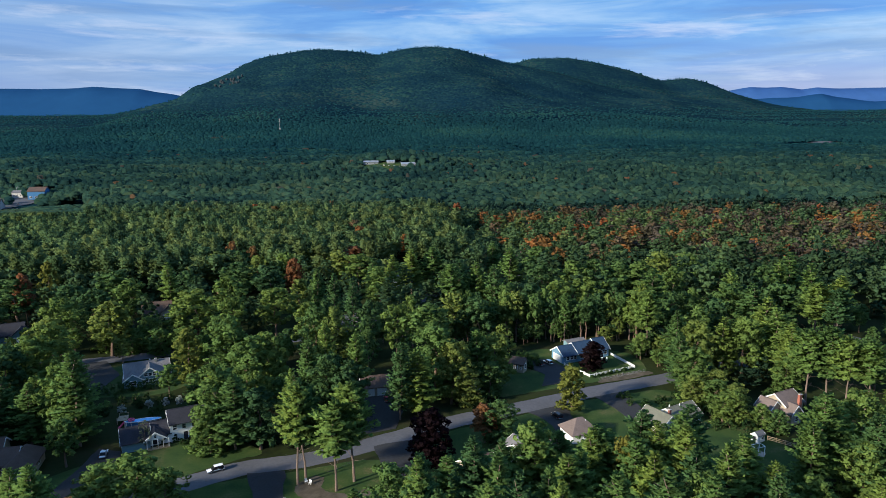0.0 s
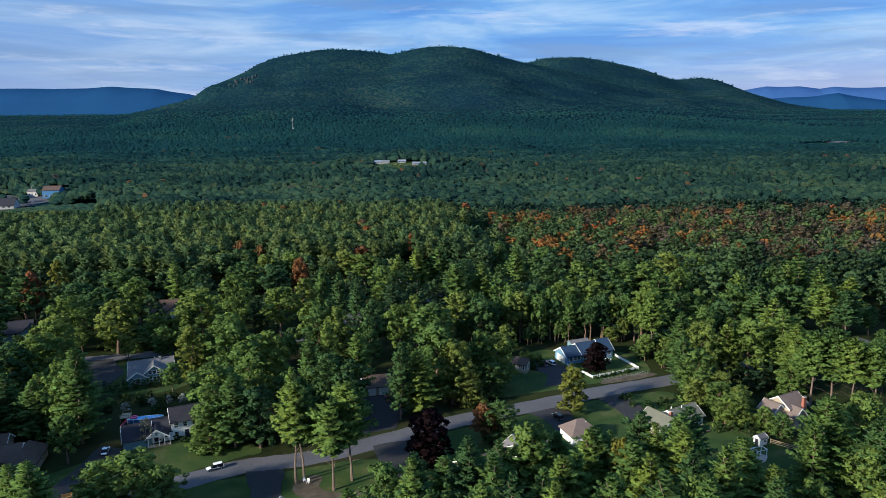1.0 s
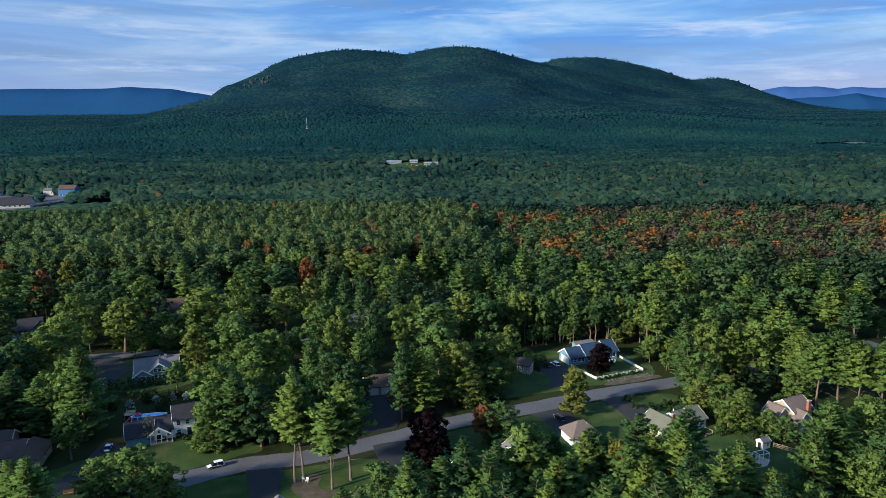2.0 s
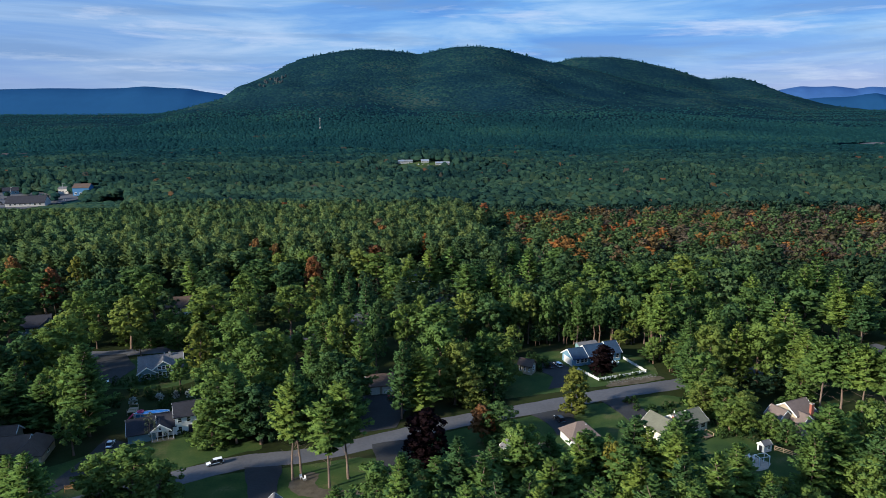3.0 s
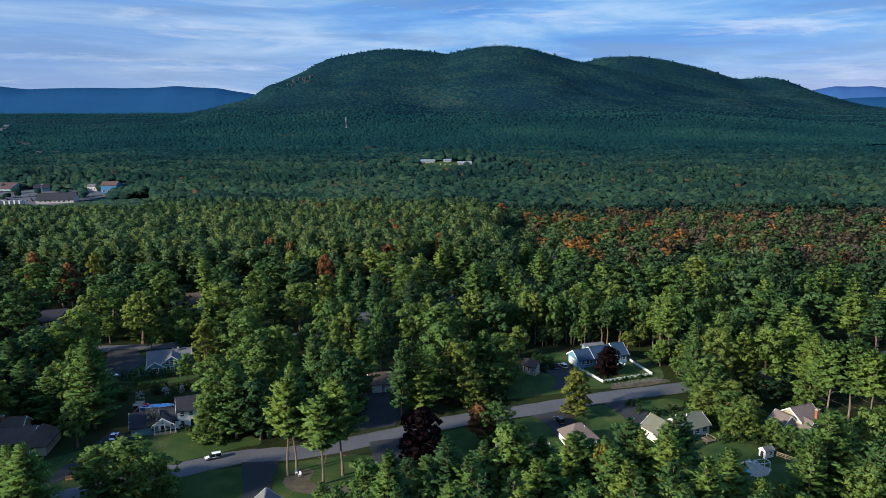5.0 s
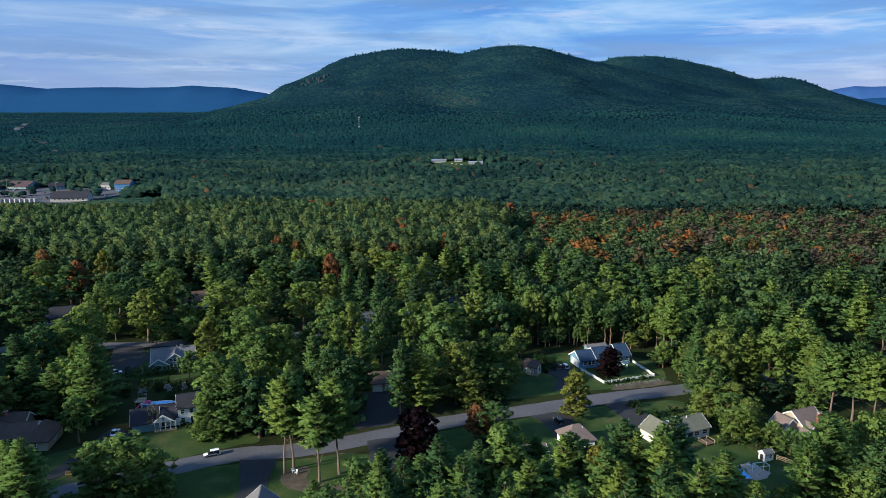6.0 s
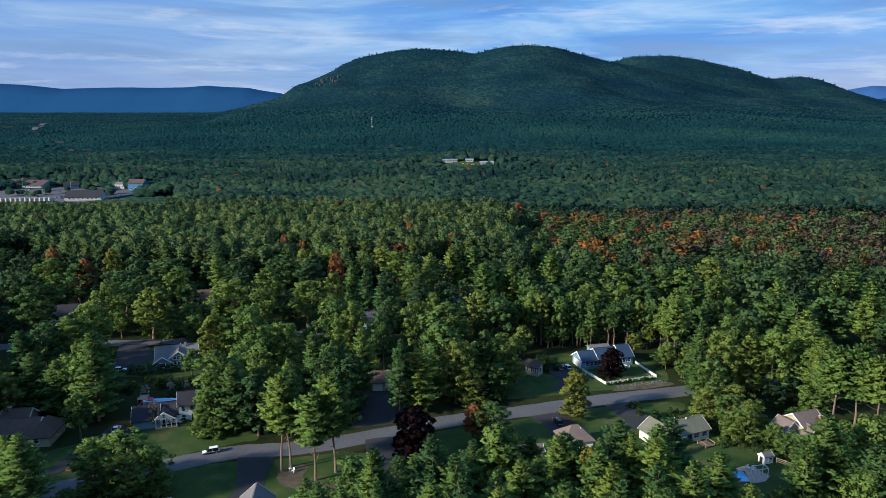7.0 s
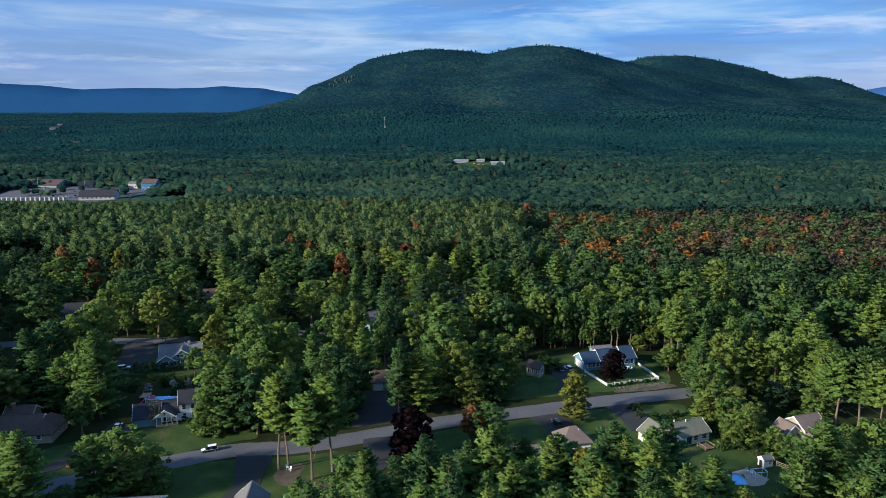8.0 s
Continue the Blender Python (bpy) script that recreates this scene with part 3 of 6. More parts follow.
def broad_crown(seed, H, R, n_lobe=22, n=1900, low=0.3, size=0.75, sprigs=7):
    """A broadleaf crown: large clumps that carry smaller clumps, and these the leaf tufts."""
    r = np.random.RandomState(seed)
    lob = lobes(r, n_lobe, H, R, low)
    big = np.repeat(np.arange(len(lob)), sprigs)
    e = unit(r.normal(size=(len(big), 3)) + np.array((0, 0, 0.3)))
    sub = lob[big, :3] + e * lob[big, 3:4] * np.array((0.85, 0.85, 0.75)) * r.uniform(0.75, 1.1, (len(big), 1))
    sub_r = lob[big, 3] * r.uniform(0.30, 0.52, len(big))
    pick = r.choice(len(sub), n, p=sub_r ** 2 / (sub_r ** 2).sum())
    d = unit(r.normal(size=(n, 3)) + e[pick] * 0.6 + np.array((0, 0, 0.2)))
    p = sub[pick] + d * sub_r[pick, None] * r.uniform(0.55, 1.12, (n, 1))
    normal = d + r.normal(size=(n, 3)) * 0.4
    along = np.cross(normal, r.normal(size=(n, 3)))
    v = kites(r, p, along, normal, r.uniform(0.65, 1.25, n) * size, r.uniform(0.45, 0.85, n) * size, 0.25)
    vary = np.repeat(r.uniform(0.85, 1.12, len(lob))[big][pick] * r.uniform(0.88, 1.12, len(sub))[pick] * r.uniform(0.88, 1.12, n), 4)
    bent = unit(normal) * 0.35 + d * 0.4 + e[pick] * 0.5
    return v, np.arange(len(v)).reshape(-1, 4), vary, np.repeat(unit(bent), 4, 0)


def trunk_mesh(seed, H, top, thick, limbs, limb_from, limb_len, material, name="trunk"):
    """A tapered, slightly crooked trunk with limbs."""
    r = random.Random(seed)
    bm = bmesh.new()

    def tube(path, radii, sides):
        prev = None
        for (p, rad) in zip(path, radii):
            ring = [bm.verts.new((p[0] + math.cos(6.283 * k / sides) * rad, p[1] + math.sin(6.283 * k / sides) * rad, p[2])) for k in range(sides)]
            if prev:
                for k in range(sides):
                    bm.faces.new((prev[k], prev[(k + 1) % sides], ring[(k + 1) % sides], ring[k]))
            prev = ring
        bm.faces.new(prev)

    path = [(r.uniform(-0.15, 0.15) * k, r.uniform(-0.15, 0.15) * k, top * H * k / 5) for k in range(6)]
    path[0] = (0, 0, -0.3)
    tube(path, [thick * (1.25 if k == 0 else 1 - 0.15 * k) for k in range(6)], 7)
    for i in range(limbs):
        f = limb_from + (0.97 - limb_from) * i / max(1, limbs - 1)
        z = f * top * H
        k = min(4, int(f * 5))
        u = f * 5 - k
        bx, by = [path[k][c] + (path[k + 1][c] - path[k][c]) * u for c in (0, 1)]
        a = i * 2.4 + r.uniform(-0.4, 0.4)
        L = limb_len * r.uniform(0.6, 1.0) * (1.1 - 0.6 * f)
        rise = r.uniform(0.1, 0.7)
        limb = [(bx + math.cos(a) * L * s, by + math.sin(a) * L * s, z + rise * L * s ** 1.3) for s in (0, 0.5, 1)]
        tube(limb, [thick * 0.32 * (1.1 - 0.5 * f), thick * 0.2, thick * 0.06], 4)
    me = bpy.data.meshes.new(name)
    bm.to_mesh(me)
    bm.free()
    me.materials.append(material)
    return me


def leafy(name, v, q, leaf, vary, bent):
    """A mesh of tufts whose shading follows the clumps they grow on."""
    me = bulk(name, v, q, leaf, [("vary", vary)])
    me.normals_split_custom_set_from_vertices(bent.tolist())
    return me


def tree_kind(name, crowns, leaf, trunk, label, category="tree"):
    """One tree of each shape as a model: an Empty with trunk and crown. They are copied to their places."""
    models = []
    for i, (v, q, vary, bent) in enumerate(crowns):
        root = thing(name, pose(0, 0, 0), label, category)
        t = new("trunk", trunk[i % len(trunk)])
        c = new("crown", leafy("crown", v, q, leaf, vary, bent))
        t.parent = c.parent = root
        models.append(root)
    return models


H0, R0 = 18.0, 4.5
pine_trunks = [trunk_mesh(10 + i, H0, 0.92, 0.21, 22, 0.2, 3.2, PINE_BARK) for i in range(3)]
broad_trunks = [trunk_mesh(20 + i, H0, 0.72, 0.3, 9, 0.35, 4.0, BARK) for i in range(3)]
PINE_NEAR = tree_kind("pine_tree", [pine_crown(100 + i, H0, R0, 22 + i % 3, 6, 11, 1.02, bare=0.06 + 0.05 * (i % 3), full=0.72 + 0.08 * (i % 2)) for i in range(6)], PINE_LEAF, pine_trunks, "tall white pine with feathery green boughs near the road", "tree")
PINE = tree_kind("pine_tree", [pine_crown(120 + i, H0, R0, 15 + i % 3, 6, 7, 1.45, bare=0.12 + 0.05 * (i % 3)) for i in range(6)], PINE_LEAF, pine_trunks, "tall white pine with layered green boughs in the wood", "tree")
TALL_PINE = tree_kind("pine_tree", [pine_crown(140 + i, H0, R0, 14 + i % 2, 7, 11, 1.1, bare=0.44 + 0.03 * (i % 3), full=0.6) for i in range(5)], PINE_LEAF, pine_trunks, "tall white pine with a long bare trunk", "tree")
BROAD_NEAR = tree_kind("broadleaf_tree", [broad_crown(200 + i, H0, R0, 26 + 4 * (i % 3), 6000, low=0.2, size=0.58) for i in range(5)], BROAD_LEAF, broad_trunks, "full green broadleaf tree with a rounded crown", "tree")
EDGE = tree_kind("broadleaf_tree", [broad_crown(260 + i, H0, R0, 18, 2000, low=0.56, size=0.8, sprigs=6) for i in range(4)], BROAD_LEAF, broad_trunks, "slender broadleaf tree with a high crown at the wood's edge", "tree")
BROAD_LOW = tree_kind("broadleaf_tree", [broad_crown(205 + i, H0, R0, 30 + 4 * i, 5200, low=0.04, size=0.62) for i in range(3)], BROAD_LEAF, broad_trunks, "low green broadleaf tree leafy to the ground", "tree")
BROAD = tree_kind("broadleaf_tree", [broad_crown(210 + i, H0, R0, 22 + 3 * (i % 3), 2300, low=0.4, size=0.82, sprigs=6) for i in range(6)], BROAD_LEAF, broad_trunks, "green broadleaf tree with a lumpy crown in the wood", "tree")
GOLD = tree_kind("broadleaf_tree", [broad_crown(230, H0, R0, 28, 3600, low=0.14, size=0.8)], GOLD_LEAF, broad_trunks, "broadleaf tree with leaves turning yellow", "tree")
RED = tree_kind("maple_tree", [broad_crown(240, H0, R0, 28, 2600, low=0.36, size=0.9)], RED_LEAF, broad_trunks, "maple with orange-red autumn leaves", "tree")
DARK = tree_kind("purple_maple_tree", [broad_crown(250, H0, R0, 44, 5600, low=0.03, size=0.85, sprigs=8)], DARK_LEAF, broad_trunks, "dark purple-leaved maple on a lawn", "tree")

# tall trees that stand out: place, height, crown radius
PINES_FRONT = [(13.5, 107, 19, 4.2), (4.5, 103.5, 18, 4.2), (18.5, 94.5, 19, 4), (24, 97.5, 18, 4), (35, 110, 18, 4.5), (52, 112, 19, 5), (48, 113.5, 17, 3.5), (54.5, 99.5, 19, 4.5), (25, 91, 19, 4), (7, 92, 18, 4), (-3, 93.5, 17, 3.5), (14.5, 93.5, 18, 4), (42, 100.5, 18, 4), (30.5, 104.5, 17, 4), (49, 101, 18, 4), (-6, 100, 14, 3.5), (-0.5, 100, 13, 3), (4, 102, 18, 3.5), (-61.5, 108.5, 16, 4.5), (-57, 105.5, 18, 4.5)]
PINES_FRONT_MORE = [(14.1, 110.2, 16, 5), (24.5, 112.2, 17.5, 5.2), (35.7, 109.8, 18, 5.4), (41, 105.7, 18, 5), (45.5, 115.7, 18, 5.2), (50.9, 109, 18, 5.4), (54.6, 116, 18.5, 5.4), (60.2, 106.5, 17, 5.4), (17.2, 104.8, 16.5, 4.8), (28.6, 101.8, 17.5, 5.2), (33.5, 94.2, 18, 5), (41.8, 95.1, 18, 5), (20.5, 117, 13, 4.4), (30.5, 116, 14.5, 4.6), (38.6, 113.5, 15, 4.6), (48.1, 92.7, 18, 4.8), (61.5, 97.5, 15, 4.4), (10, 115.5, 11, 4)]
PINES_MIDDLE = [(-68.5, 148.5, 22, 5.8), (-34, 144, 17, 5), (-20, 161, 19, 3.8), (-8.5, 164.5, 19, 4), (-21, 143.5, 18, 3.5), (2, 155.5, 19, 3.6), (6.5, 158, 16, 5), (22.5, 170, 17, 4.5)]
PINES_EAST = [(76, 168.5, 15, 4), (103.5, 165.5, 18, 5), (82.4, 118, 19, 5.6), (87.5, 110, 18, 5), (77, 113, 16, 4), (64, 102.5, 14, 3.5), (91, 175.5, 17, 4), (80, 182, 17, 4.5)]
PINES_TALL = [(-18.6, 127.8, 20, 4.4), (-17.3, 129.8, 20, 4.2), (-7.6, 128, 20, 4.8), (-10.9, 124.7, 18, 4.6), (76.5, 194, 19, 4.5), (102.5, 155, 19, 5), (106.5, 153.5, 20, 5), (109, 149, 19, 4.5), (112.5, 147, 18, 5), (132.1, 198.7, 19, 5.8), (134.8, 192.2, 19, 4.8), (22.1, 239.4, 19, 5)]
BROADS_FRONT = [(25.5, 113, 18, 5), (49, 95, 17, 3.5), (-0.5, 110, 13, 4.5), (-51.5, 117.5, 11, 4.5), (-46.5, 119, 12, 5.5), (-40.5, 117.5, 10, 4), (94, 123.5, 17, 5), (85, 109.5, 13, 4)]
BROADS_WEST = [(-73, 151, 19, 4), (-91.5, 177, 17, 5.5), (-90.5, 185.5, 18, 5), (-94, 175, 14, 4.5), (-79, 211, 8, 4), (-70, 209, 8, 4), (-62, 207.5, 9, 4), (-88, 214, 9, 4.2), (-54, 215.5, 10, 4), (-75, 217, 10, 4.2), (-66, 216.5, 9, 4)]
BROADS_MIDDLE = [(-45, 186.5, 18, 6), (-34.5, 165.5, 18, 6), (-31, 170, 18, 5.5), (-38, 147.5, 18, 6), (-28.5, 143.5, 14, 5), (-39, 143, 10.5, 4.5), (-21.5, 192.5, 18, 5), (-16, 191.5, 18, 5), (-15, 156.5, 17, 5), (-10.5, 155.5, 15, 5), (11.5, 167, 20, 6.5), (15, 163.5, 17, 4.5), (27.5, 173.5, 15, 5), (25, 167, 10, 4), (19, 163, 10, 4)]
BROADS_EAST = [(24, 142, 9.5, 4.4), (84, 176, 16, 5), (76.5, 162, 13, 4.5), (78, 152.5, 8.5, 3.6), (82, 150, 8, 3.4), (74.5, 156, 8, 3.4), (80.5, 157, 9, 3.8), (87, 140.5, 5.5, 2.6), (96.5, 175, 17, 5.5), (101, 161, 10, 4), (80, 146.5, 8, 2.8), (84.5, 143, 6, 2.4), (77, 146.5, 7, 3)]
BROADS_BACK_WEST = [(-143.6, 251.1, 17, 7.3), (-127.7, 241.4, 17, 6.9), (-122.3, 209.6, 17, 7.3), (-105.2, 232.3, 17, 6.5), (-101.3, 215, 17, 5.1), (-99.1, 252.4, 17, 6.9), (-94.6, 224, 17, 6.2), (-94.4, 193.1, 17, 5.5), (-93.5, 169.5, 17, 5), (-88.5, 239.1, 17, 4.9), (-84.3, 209.1, 17, 5.8), (-71.1, 250, 17, 4.4), (-69.9, 283, 17, 7.5), (-61.4, 219.7, 17, 7.5), (-61.4, 286.6, 17, 7.5), (-57.5, 262.1, 17, 7.5), (-55.5, 238.6, 17, 6), (-51.1, 275.4, 17, 5.1), (-48.8, 210.7, 17, 4), (-43.5, 254.6, 17, 5.8)]
BROADS_BACK_MIDDLE = [(-42.7, 182.9, 17, 5.2), (-41.6, 282.5, 17, 4.8), (-37, 221.7, 17, 5.7), (-30.5, 295.2, 17, 6.2), (-30.3, 231.3, 17, 4.7), (-24.3, 201.6, 17, 4.7), (-20.5, 282.1, 17, 5.9), (-19, 203.5, 17, 3.6), (-12.6, 273.6, 17, 7.5), (-6.2, 185.8, 17, 3.6), (-5.3, 201.4, 17, 4.1), (-3.4, 249, 17, 6), (1.7, 196.9, 17, 4.2), (6.9, 206.5, 17, 3.5), (10.5, 194.9, 17, 6.9), (20.1, 209.8, 17, 5.3), (26.6, 202.9, 17, 5.1), (38.9, 220.6, 17, 4.1), (45.6, 216, 17, 5.5), (55.5, 220.4, 17, 5.6)]
BROADS_BACK_EAST = [(56.9, 250, 17, 6.8), (63.3, 280.7, 17, 7.1), (67.2, 223.4, 17, 5.8), (69.5, 250.8, 17, 6.4), (75.2, 221.7, 17, 4.8), (78.1, 207, 17, 5.5), (78.3, 252.6, 17, 6.7), (86.1, 250.5, 17, 6.5), (88.5, 187, 17, 4.4), (89.6, 202.8, 17, 4.5), (93.5, 247.5, 17, 5.4), (95.5, 206.8, 17, 3.9), (96.9, 193.9, 17, 4.6), (101.8, 236.3, 17, 4.4), (108.1, 265.9, 17, 5.9), (110.8, 212.2, 17, 5.9), (117.8, 262.4, 17, 5.9), (124.2, 247, 17, 5.6), (127.3, 209.8, 17, 7), (136, 235.8, 17, 5.1)]
PINES_BACK = [(-80.3, 255.9, 19, 4.5), (-24.8, 240.1, 19, 4), (-18.6, 231, 19, 3.9), (-16.8, 175.9, 19, 2.7), (-12, 222.5, 19, 3.4), (-5.8, 254.7, 19, 3.6), (1.4, 260, 19, 4.3), (8.8, 271.2, 19, 4.9), (17.9, 274.7, 19, 6.8), (25.6, 249.1, 19, 5.6), (31.8, 243.1, 19, 4.9), (37, 239.2, 19, 4.2), (43.8, 283, 19, 4.7)]
PINES_BACK_EAST = [(49.2, 270.5, 19, 5), (80.5, 209, 19, 4), (90.4, 226, 19, 6.2), (106.2, 175.6, 19, 5.9), (108.9, 186.5, 19, 5.3), (113, 202.2, 19, 5.7), (115.3, 220.7, 19, 4.7), (140.7, 235.7, 19, 4.4), (145.8, 208.8, 19, 6.2), (149.3, 228.5, 19, 4.9), (151.7, 247, 19, 5.9)]
PINES_WEST = [(-86.7, 153.3, 15, 4.9), (-79.7, 150.5, 14, 4.5), (-81.4, 158.7, 13, 3.9), (-95.9, 163.8, 17, 4.9)]
GOLDS = [(40, 108.5, 17, 3.5), (-54, 183.5, 16, 4.5), (-126.5, 263.2, 19, 4.2), (44, 157, 12, 4.2)]
REDS = [(20.5, 142, 9, 3), (-37.5, 268.3, 17, 3.8), (-15.5, 290.9, 17, 6.5), (-57.5, 295.7, 17, 3), (-151.2, 264.3, 18.5, 3.4), (-125.7, 243.6, 18.5, 3.6), (-67.1, 300, 18.5, 3.2)]
DARKS = [(57, 184, 8, 3.6), (8, 133, 12, 4.6)]

rng = random.Random(5)
planted = []


def plant(models, x, y, H, R, group="trees of the village wood"):
    z = float(height(x, y))
    m = pose(x, y, z, rng.uniform(-2, 2), rng.uniform(-2, 2), rng.uniform(0, 360)) @ Matrix.Diagonal((R / R0, R / R0, H / H0, 1))
    t = copy_thing(rng.choice(models), m)
    tagged(t, group=group)
    planted.append((x, y, R))


for kind, rows in ((PINE_NEAR, PINES_FRONT + PINES_FRONT_MORE + PINES_MIDDLE + PINES_EAST + PINES_WEST), (TALL_PINE, PINES_TALL), (BROAD_NEAR, BROADS_FRONT + BROADS_WEST + BROADS_MIDDLE + BROADS_EAST), (BROAD, BROADS_BACK_WEST + BROADS_BACK_MIDDLE + BROADS_BACK_EAST), (PINE, PINES_BACK + PINES_BACK_EAST), (GOLD, GOLDS), (RED, REDS), (DARK, DARKS)):
    for x, y, tall, wide in rows:
        low_one = kind is BROAD_NEAR and tall < 13.5
        plant(BROAD_LOW if low_one else kind, x, y, tall, wide * (1.0 if kind in (GOLD, RED, DARK) else 1.15))
# edge of the pine wood behind the blue house: bare trunks in a row
for i in range(22):
    plant(EDGE if i % 4 else TALL_PINE, 22 + 2.7 * i + rng.uniform(-1, 1), 208 + 0.12 * i + rng.uniform(-2.5, 4), rng.uniform(13, 17), rng.uniform(3.2, 4.4))

# young growth between the trunks and beside the yard
for i in range(26):
    plant(BROAD, 20 + 2.4 * i + rng.uniform(-1, 1), 206 + rng.uniform(-1, 12), rng.uniform(5, 9), rng.uniform(1.8, 3.0))
for i in range(12):
    plant(BROAD, rng.uniform(72.5, 82), rng.uniform(182, 202), rng.uniform(4, 9), rng.uniform(2.0, 3.2))

# where no trees grow: roads, lawns, drives, houses
OPEN = LAWNS + DRIVES


def inside(x, y, poly):
    hit = False
    for (x0, y0), (x1, y1) in zip(poly, poly[1:] + poly[:1]):
        if (y0 > y) != (y1 > y) and x < (x1 - x0) * (y - y0) / (y1 - y0) + x0:
            hit = not hit
    return hit


def near_line(x, y, line, d):
    for (x0, y0), (x1, y1) in zip(line, line[1:]):
        t = max(0, min(1, ((x - x0) * (x1 - x0) + (y - y0) * (y1 - y0)) / ((x1 - x0) ** 2 + (y1 - y0) ** 2)))
        if math.hypot(x - x0 - t * (x1 - x0), y - y0 - t * (y1 - y0)) < d:
            return True
    return False


PLOTS = [(56, 194, 11), (66, 147, 8), (60, 145, 6), (91, 149, 8), (42, 143, 6), (29.8, 132.5, 6.5), (13, 129, 6), (-46, 153.5, 8), (-57, 148, 7), (-69, 187, 10), (-80, 139, 10), (-13, 109, 11), (-36, 108, 8), (2, 294, 7), (-83, 250, 6), (-123, 227, 7), (-16, 225, 5), (60, 331, 6), (-60, 163, 10), (75, 131, 7), (-2.5, 173, 6.5), (-25.5, 267, 4), (38, 190, 5), (-69, 173, 9), (-79, 241, 5), (-77, 234, 4), (3, 284, 7), (6, 274, 5), (-25, 260, 4), (-24, 253, 3), (46, 290, 5), (44, 281, 4), (-120, 217, 5)]
BACK = [(-140, 196), (-105, 203), (-86, 205), (-60, 212), (-20, 225), (10, 262), (30, 285), (60, 300)]


def is_open(x, y, margin=1.5):
    if y > 430:
        return False
    if near_line(x, y, ROAD, 4.5 + margin) or near_line(x, y, BACK, 3.0 + margin):
        return True
    if any(math.hypot(x - px, y - py) < pr + margin for px, py, pr in PLOTS):
        return True
    return any(inside(x + dx, y + dy, p) for p in OPEN for dx, dy in ((0, 0), (2.2, 0), (-2.2, 0), (0, 2.2), (0, -2.2)))


# the wood between the houses, tree by tree
cells = {}
for x, y, R in planted:
    cells.setdefault((int(x // 8), int(y // 8)), []).append((x, y, R))


def free(x, y, d):
    cx, cy = int(x // 8), int(y // 8)
    for i in range(cx - 1, cx + 2):
        for j in range(cy - 1, cy + 2):
            for px, py, pr in cells.get((i, j), ()):
                if math.hypot(x - px, y - py) < d:
                    return False
    return True


grown = 0
tries = 0
while grown < 440 and tries < 16000:
    tries += 1
    y = 84 + 136 * rng.random() ** 0.8
    x = rng.uniform(-0.72 * y - 42, 0.74 * y + 24)
    if is_open(x, y, 1.2) or not free(x, y, 6.0 if y < 160 else 8.0):
        continue
    piney = 0.32 + 0.35 * float(waves(np.array(x), np.array(y), 90, 21))
    H = rng.uniform(8, 13) if y < 165 else rng.uniform(6, 10)
    # unseen trees west of the view, kept tall to shade the wood beside them
    if x < -0.66 * y - 4:
        H = rng.uniform(15, 20)
    if 60 < x and y < 130:
        H = rng.uniform(9, 13)
    if -70 < x < 0 and y < 118:
        H = rng.uniform(4, 7)
    if -8 < x < 64 and y < 145:
        H = rng.uniform(4, 7) if y > 114 else rng.uniform(7, 11)
    if 78 < x < 118 and 150 < y < 182:
        H = rng.uniform(3, 5.5)
    if x > 60 and 125 < y < 160:
        H = rng.uniform(3, 6)
    if 56 < x < 92 and 104 < y < 132:
        H = rng.uniform(2.5, 4)
    if -62 < x < 20 and y > 150:
        piney *= 0.3
    kind = PINE if rng.random() < piney else BROAD
    plant(kind, x, y, H, rng.uniform(0.24, 0.31) * H + 0.7)
    cells.setdefault((int(x // 8), int(y // 8)), []).append(planted[-1])
    grown += 1
for group in (PINE_NEAR, PINE, TALL_PINE, BROAD_NEAR, BROAD_LOW, EDGE, BROAD, GOLD, RED, DARK):
    for root in group:
        for o in (*root.children_recursive, root):
            bpy.data.objects.remove(o)


# ---- the woods beyond, as joined stuff
def spread(template, xs, ys, zs, Hs, Rs, tones, r, jitter=0.25):
    """Copies of one tree of tufts, turned and scaled, as one set of arrays."""
    v, q, vary, bent = template
    n, k = len(xs), len(v)
    a = r.uniform(0, 6.283, n)
    c, s = np.cos(a)[:, None], np.sin(a)[:, None]
    X = (v[None, :, 0] * c - v[None, :, 1] * s) * Rs[:, None] + xs[:, None]
    Y = (v[None, :, 0] * s + v[None, :, 1] * c) * Rs[:, None] + ys[:, None]
    Z = v[None, :, 2] * Hs[:, None] + zs[:, None]
    quads = (q[None] + (np.arange(n) * k)[:, None, None]).reshape(-1, 4)
    lit = (vary[None] * r.uniform(1 - jitter, 1 + jitter, (n, 1))).ravel()
    turned = np.stack([bent[None, :, 0] * c - bent[None, :, 1] * s, bent[None, :, 0] * s + bent[None, :, 1] * c, np.repeat(bent[None, :, 2], n, 0)], -1)
    return np.stack([X, Y, Z], -1).reshape(-1, 3), quads, np.repeat(tones, k), lit, turned.reshape(-1, 3)


def gather(name, sets, material, label, category="trees", fuzzy=0.0):
    """One mesh of many trees. fuzzy: how far the shading of the leafy crowns bends towards the sky."""
    base, quads = 0, []
    for piece in sets:
        quads.append(piece[1] + base)
        base += len(piece[0])
    vs, tones, lits, bent = [np.concatenate([piece[i] for piece in sets]) for i in (0, 2, 3, 4)]
    # the painted haze in the leaf colour grows with distance
    me = bulk(name, vs, np.concatenate(quads), material, [("tone", tones), ("vary", lits), ("haze_share", 0.5 * smooth(395, 475, vs[:, 1]) + 0.5 * smooth(520, 1250, vs[:, 1]))])
    me.normals_split_custom_set_from_vertices(unit(unit(bent) * (1 - fuzzy) + np.array((0, 0, fuzzy))).tolist())
    return tagged(new(name, me), label, category, kind="stuff")


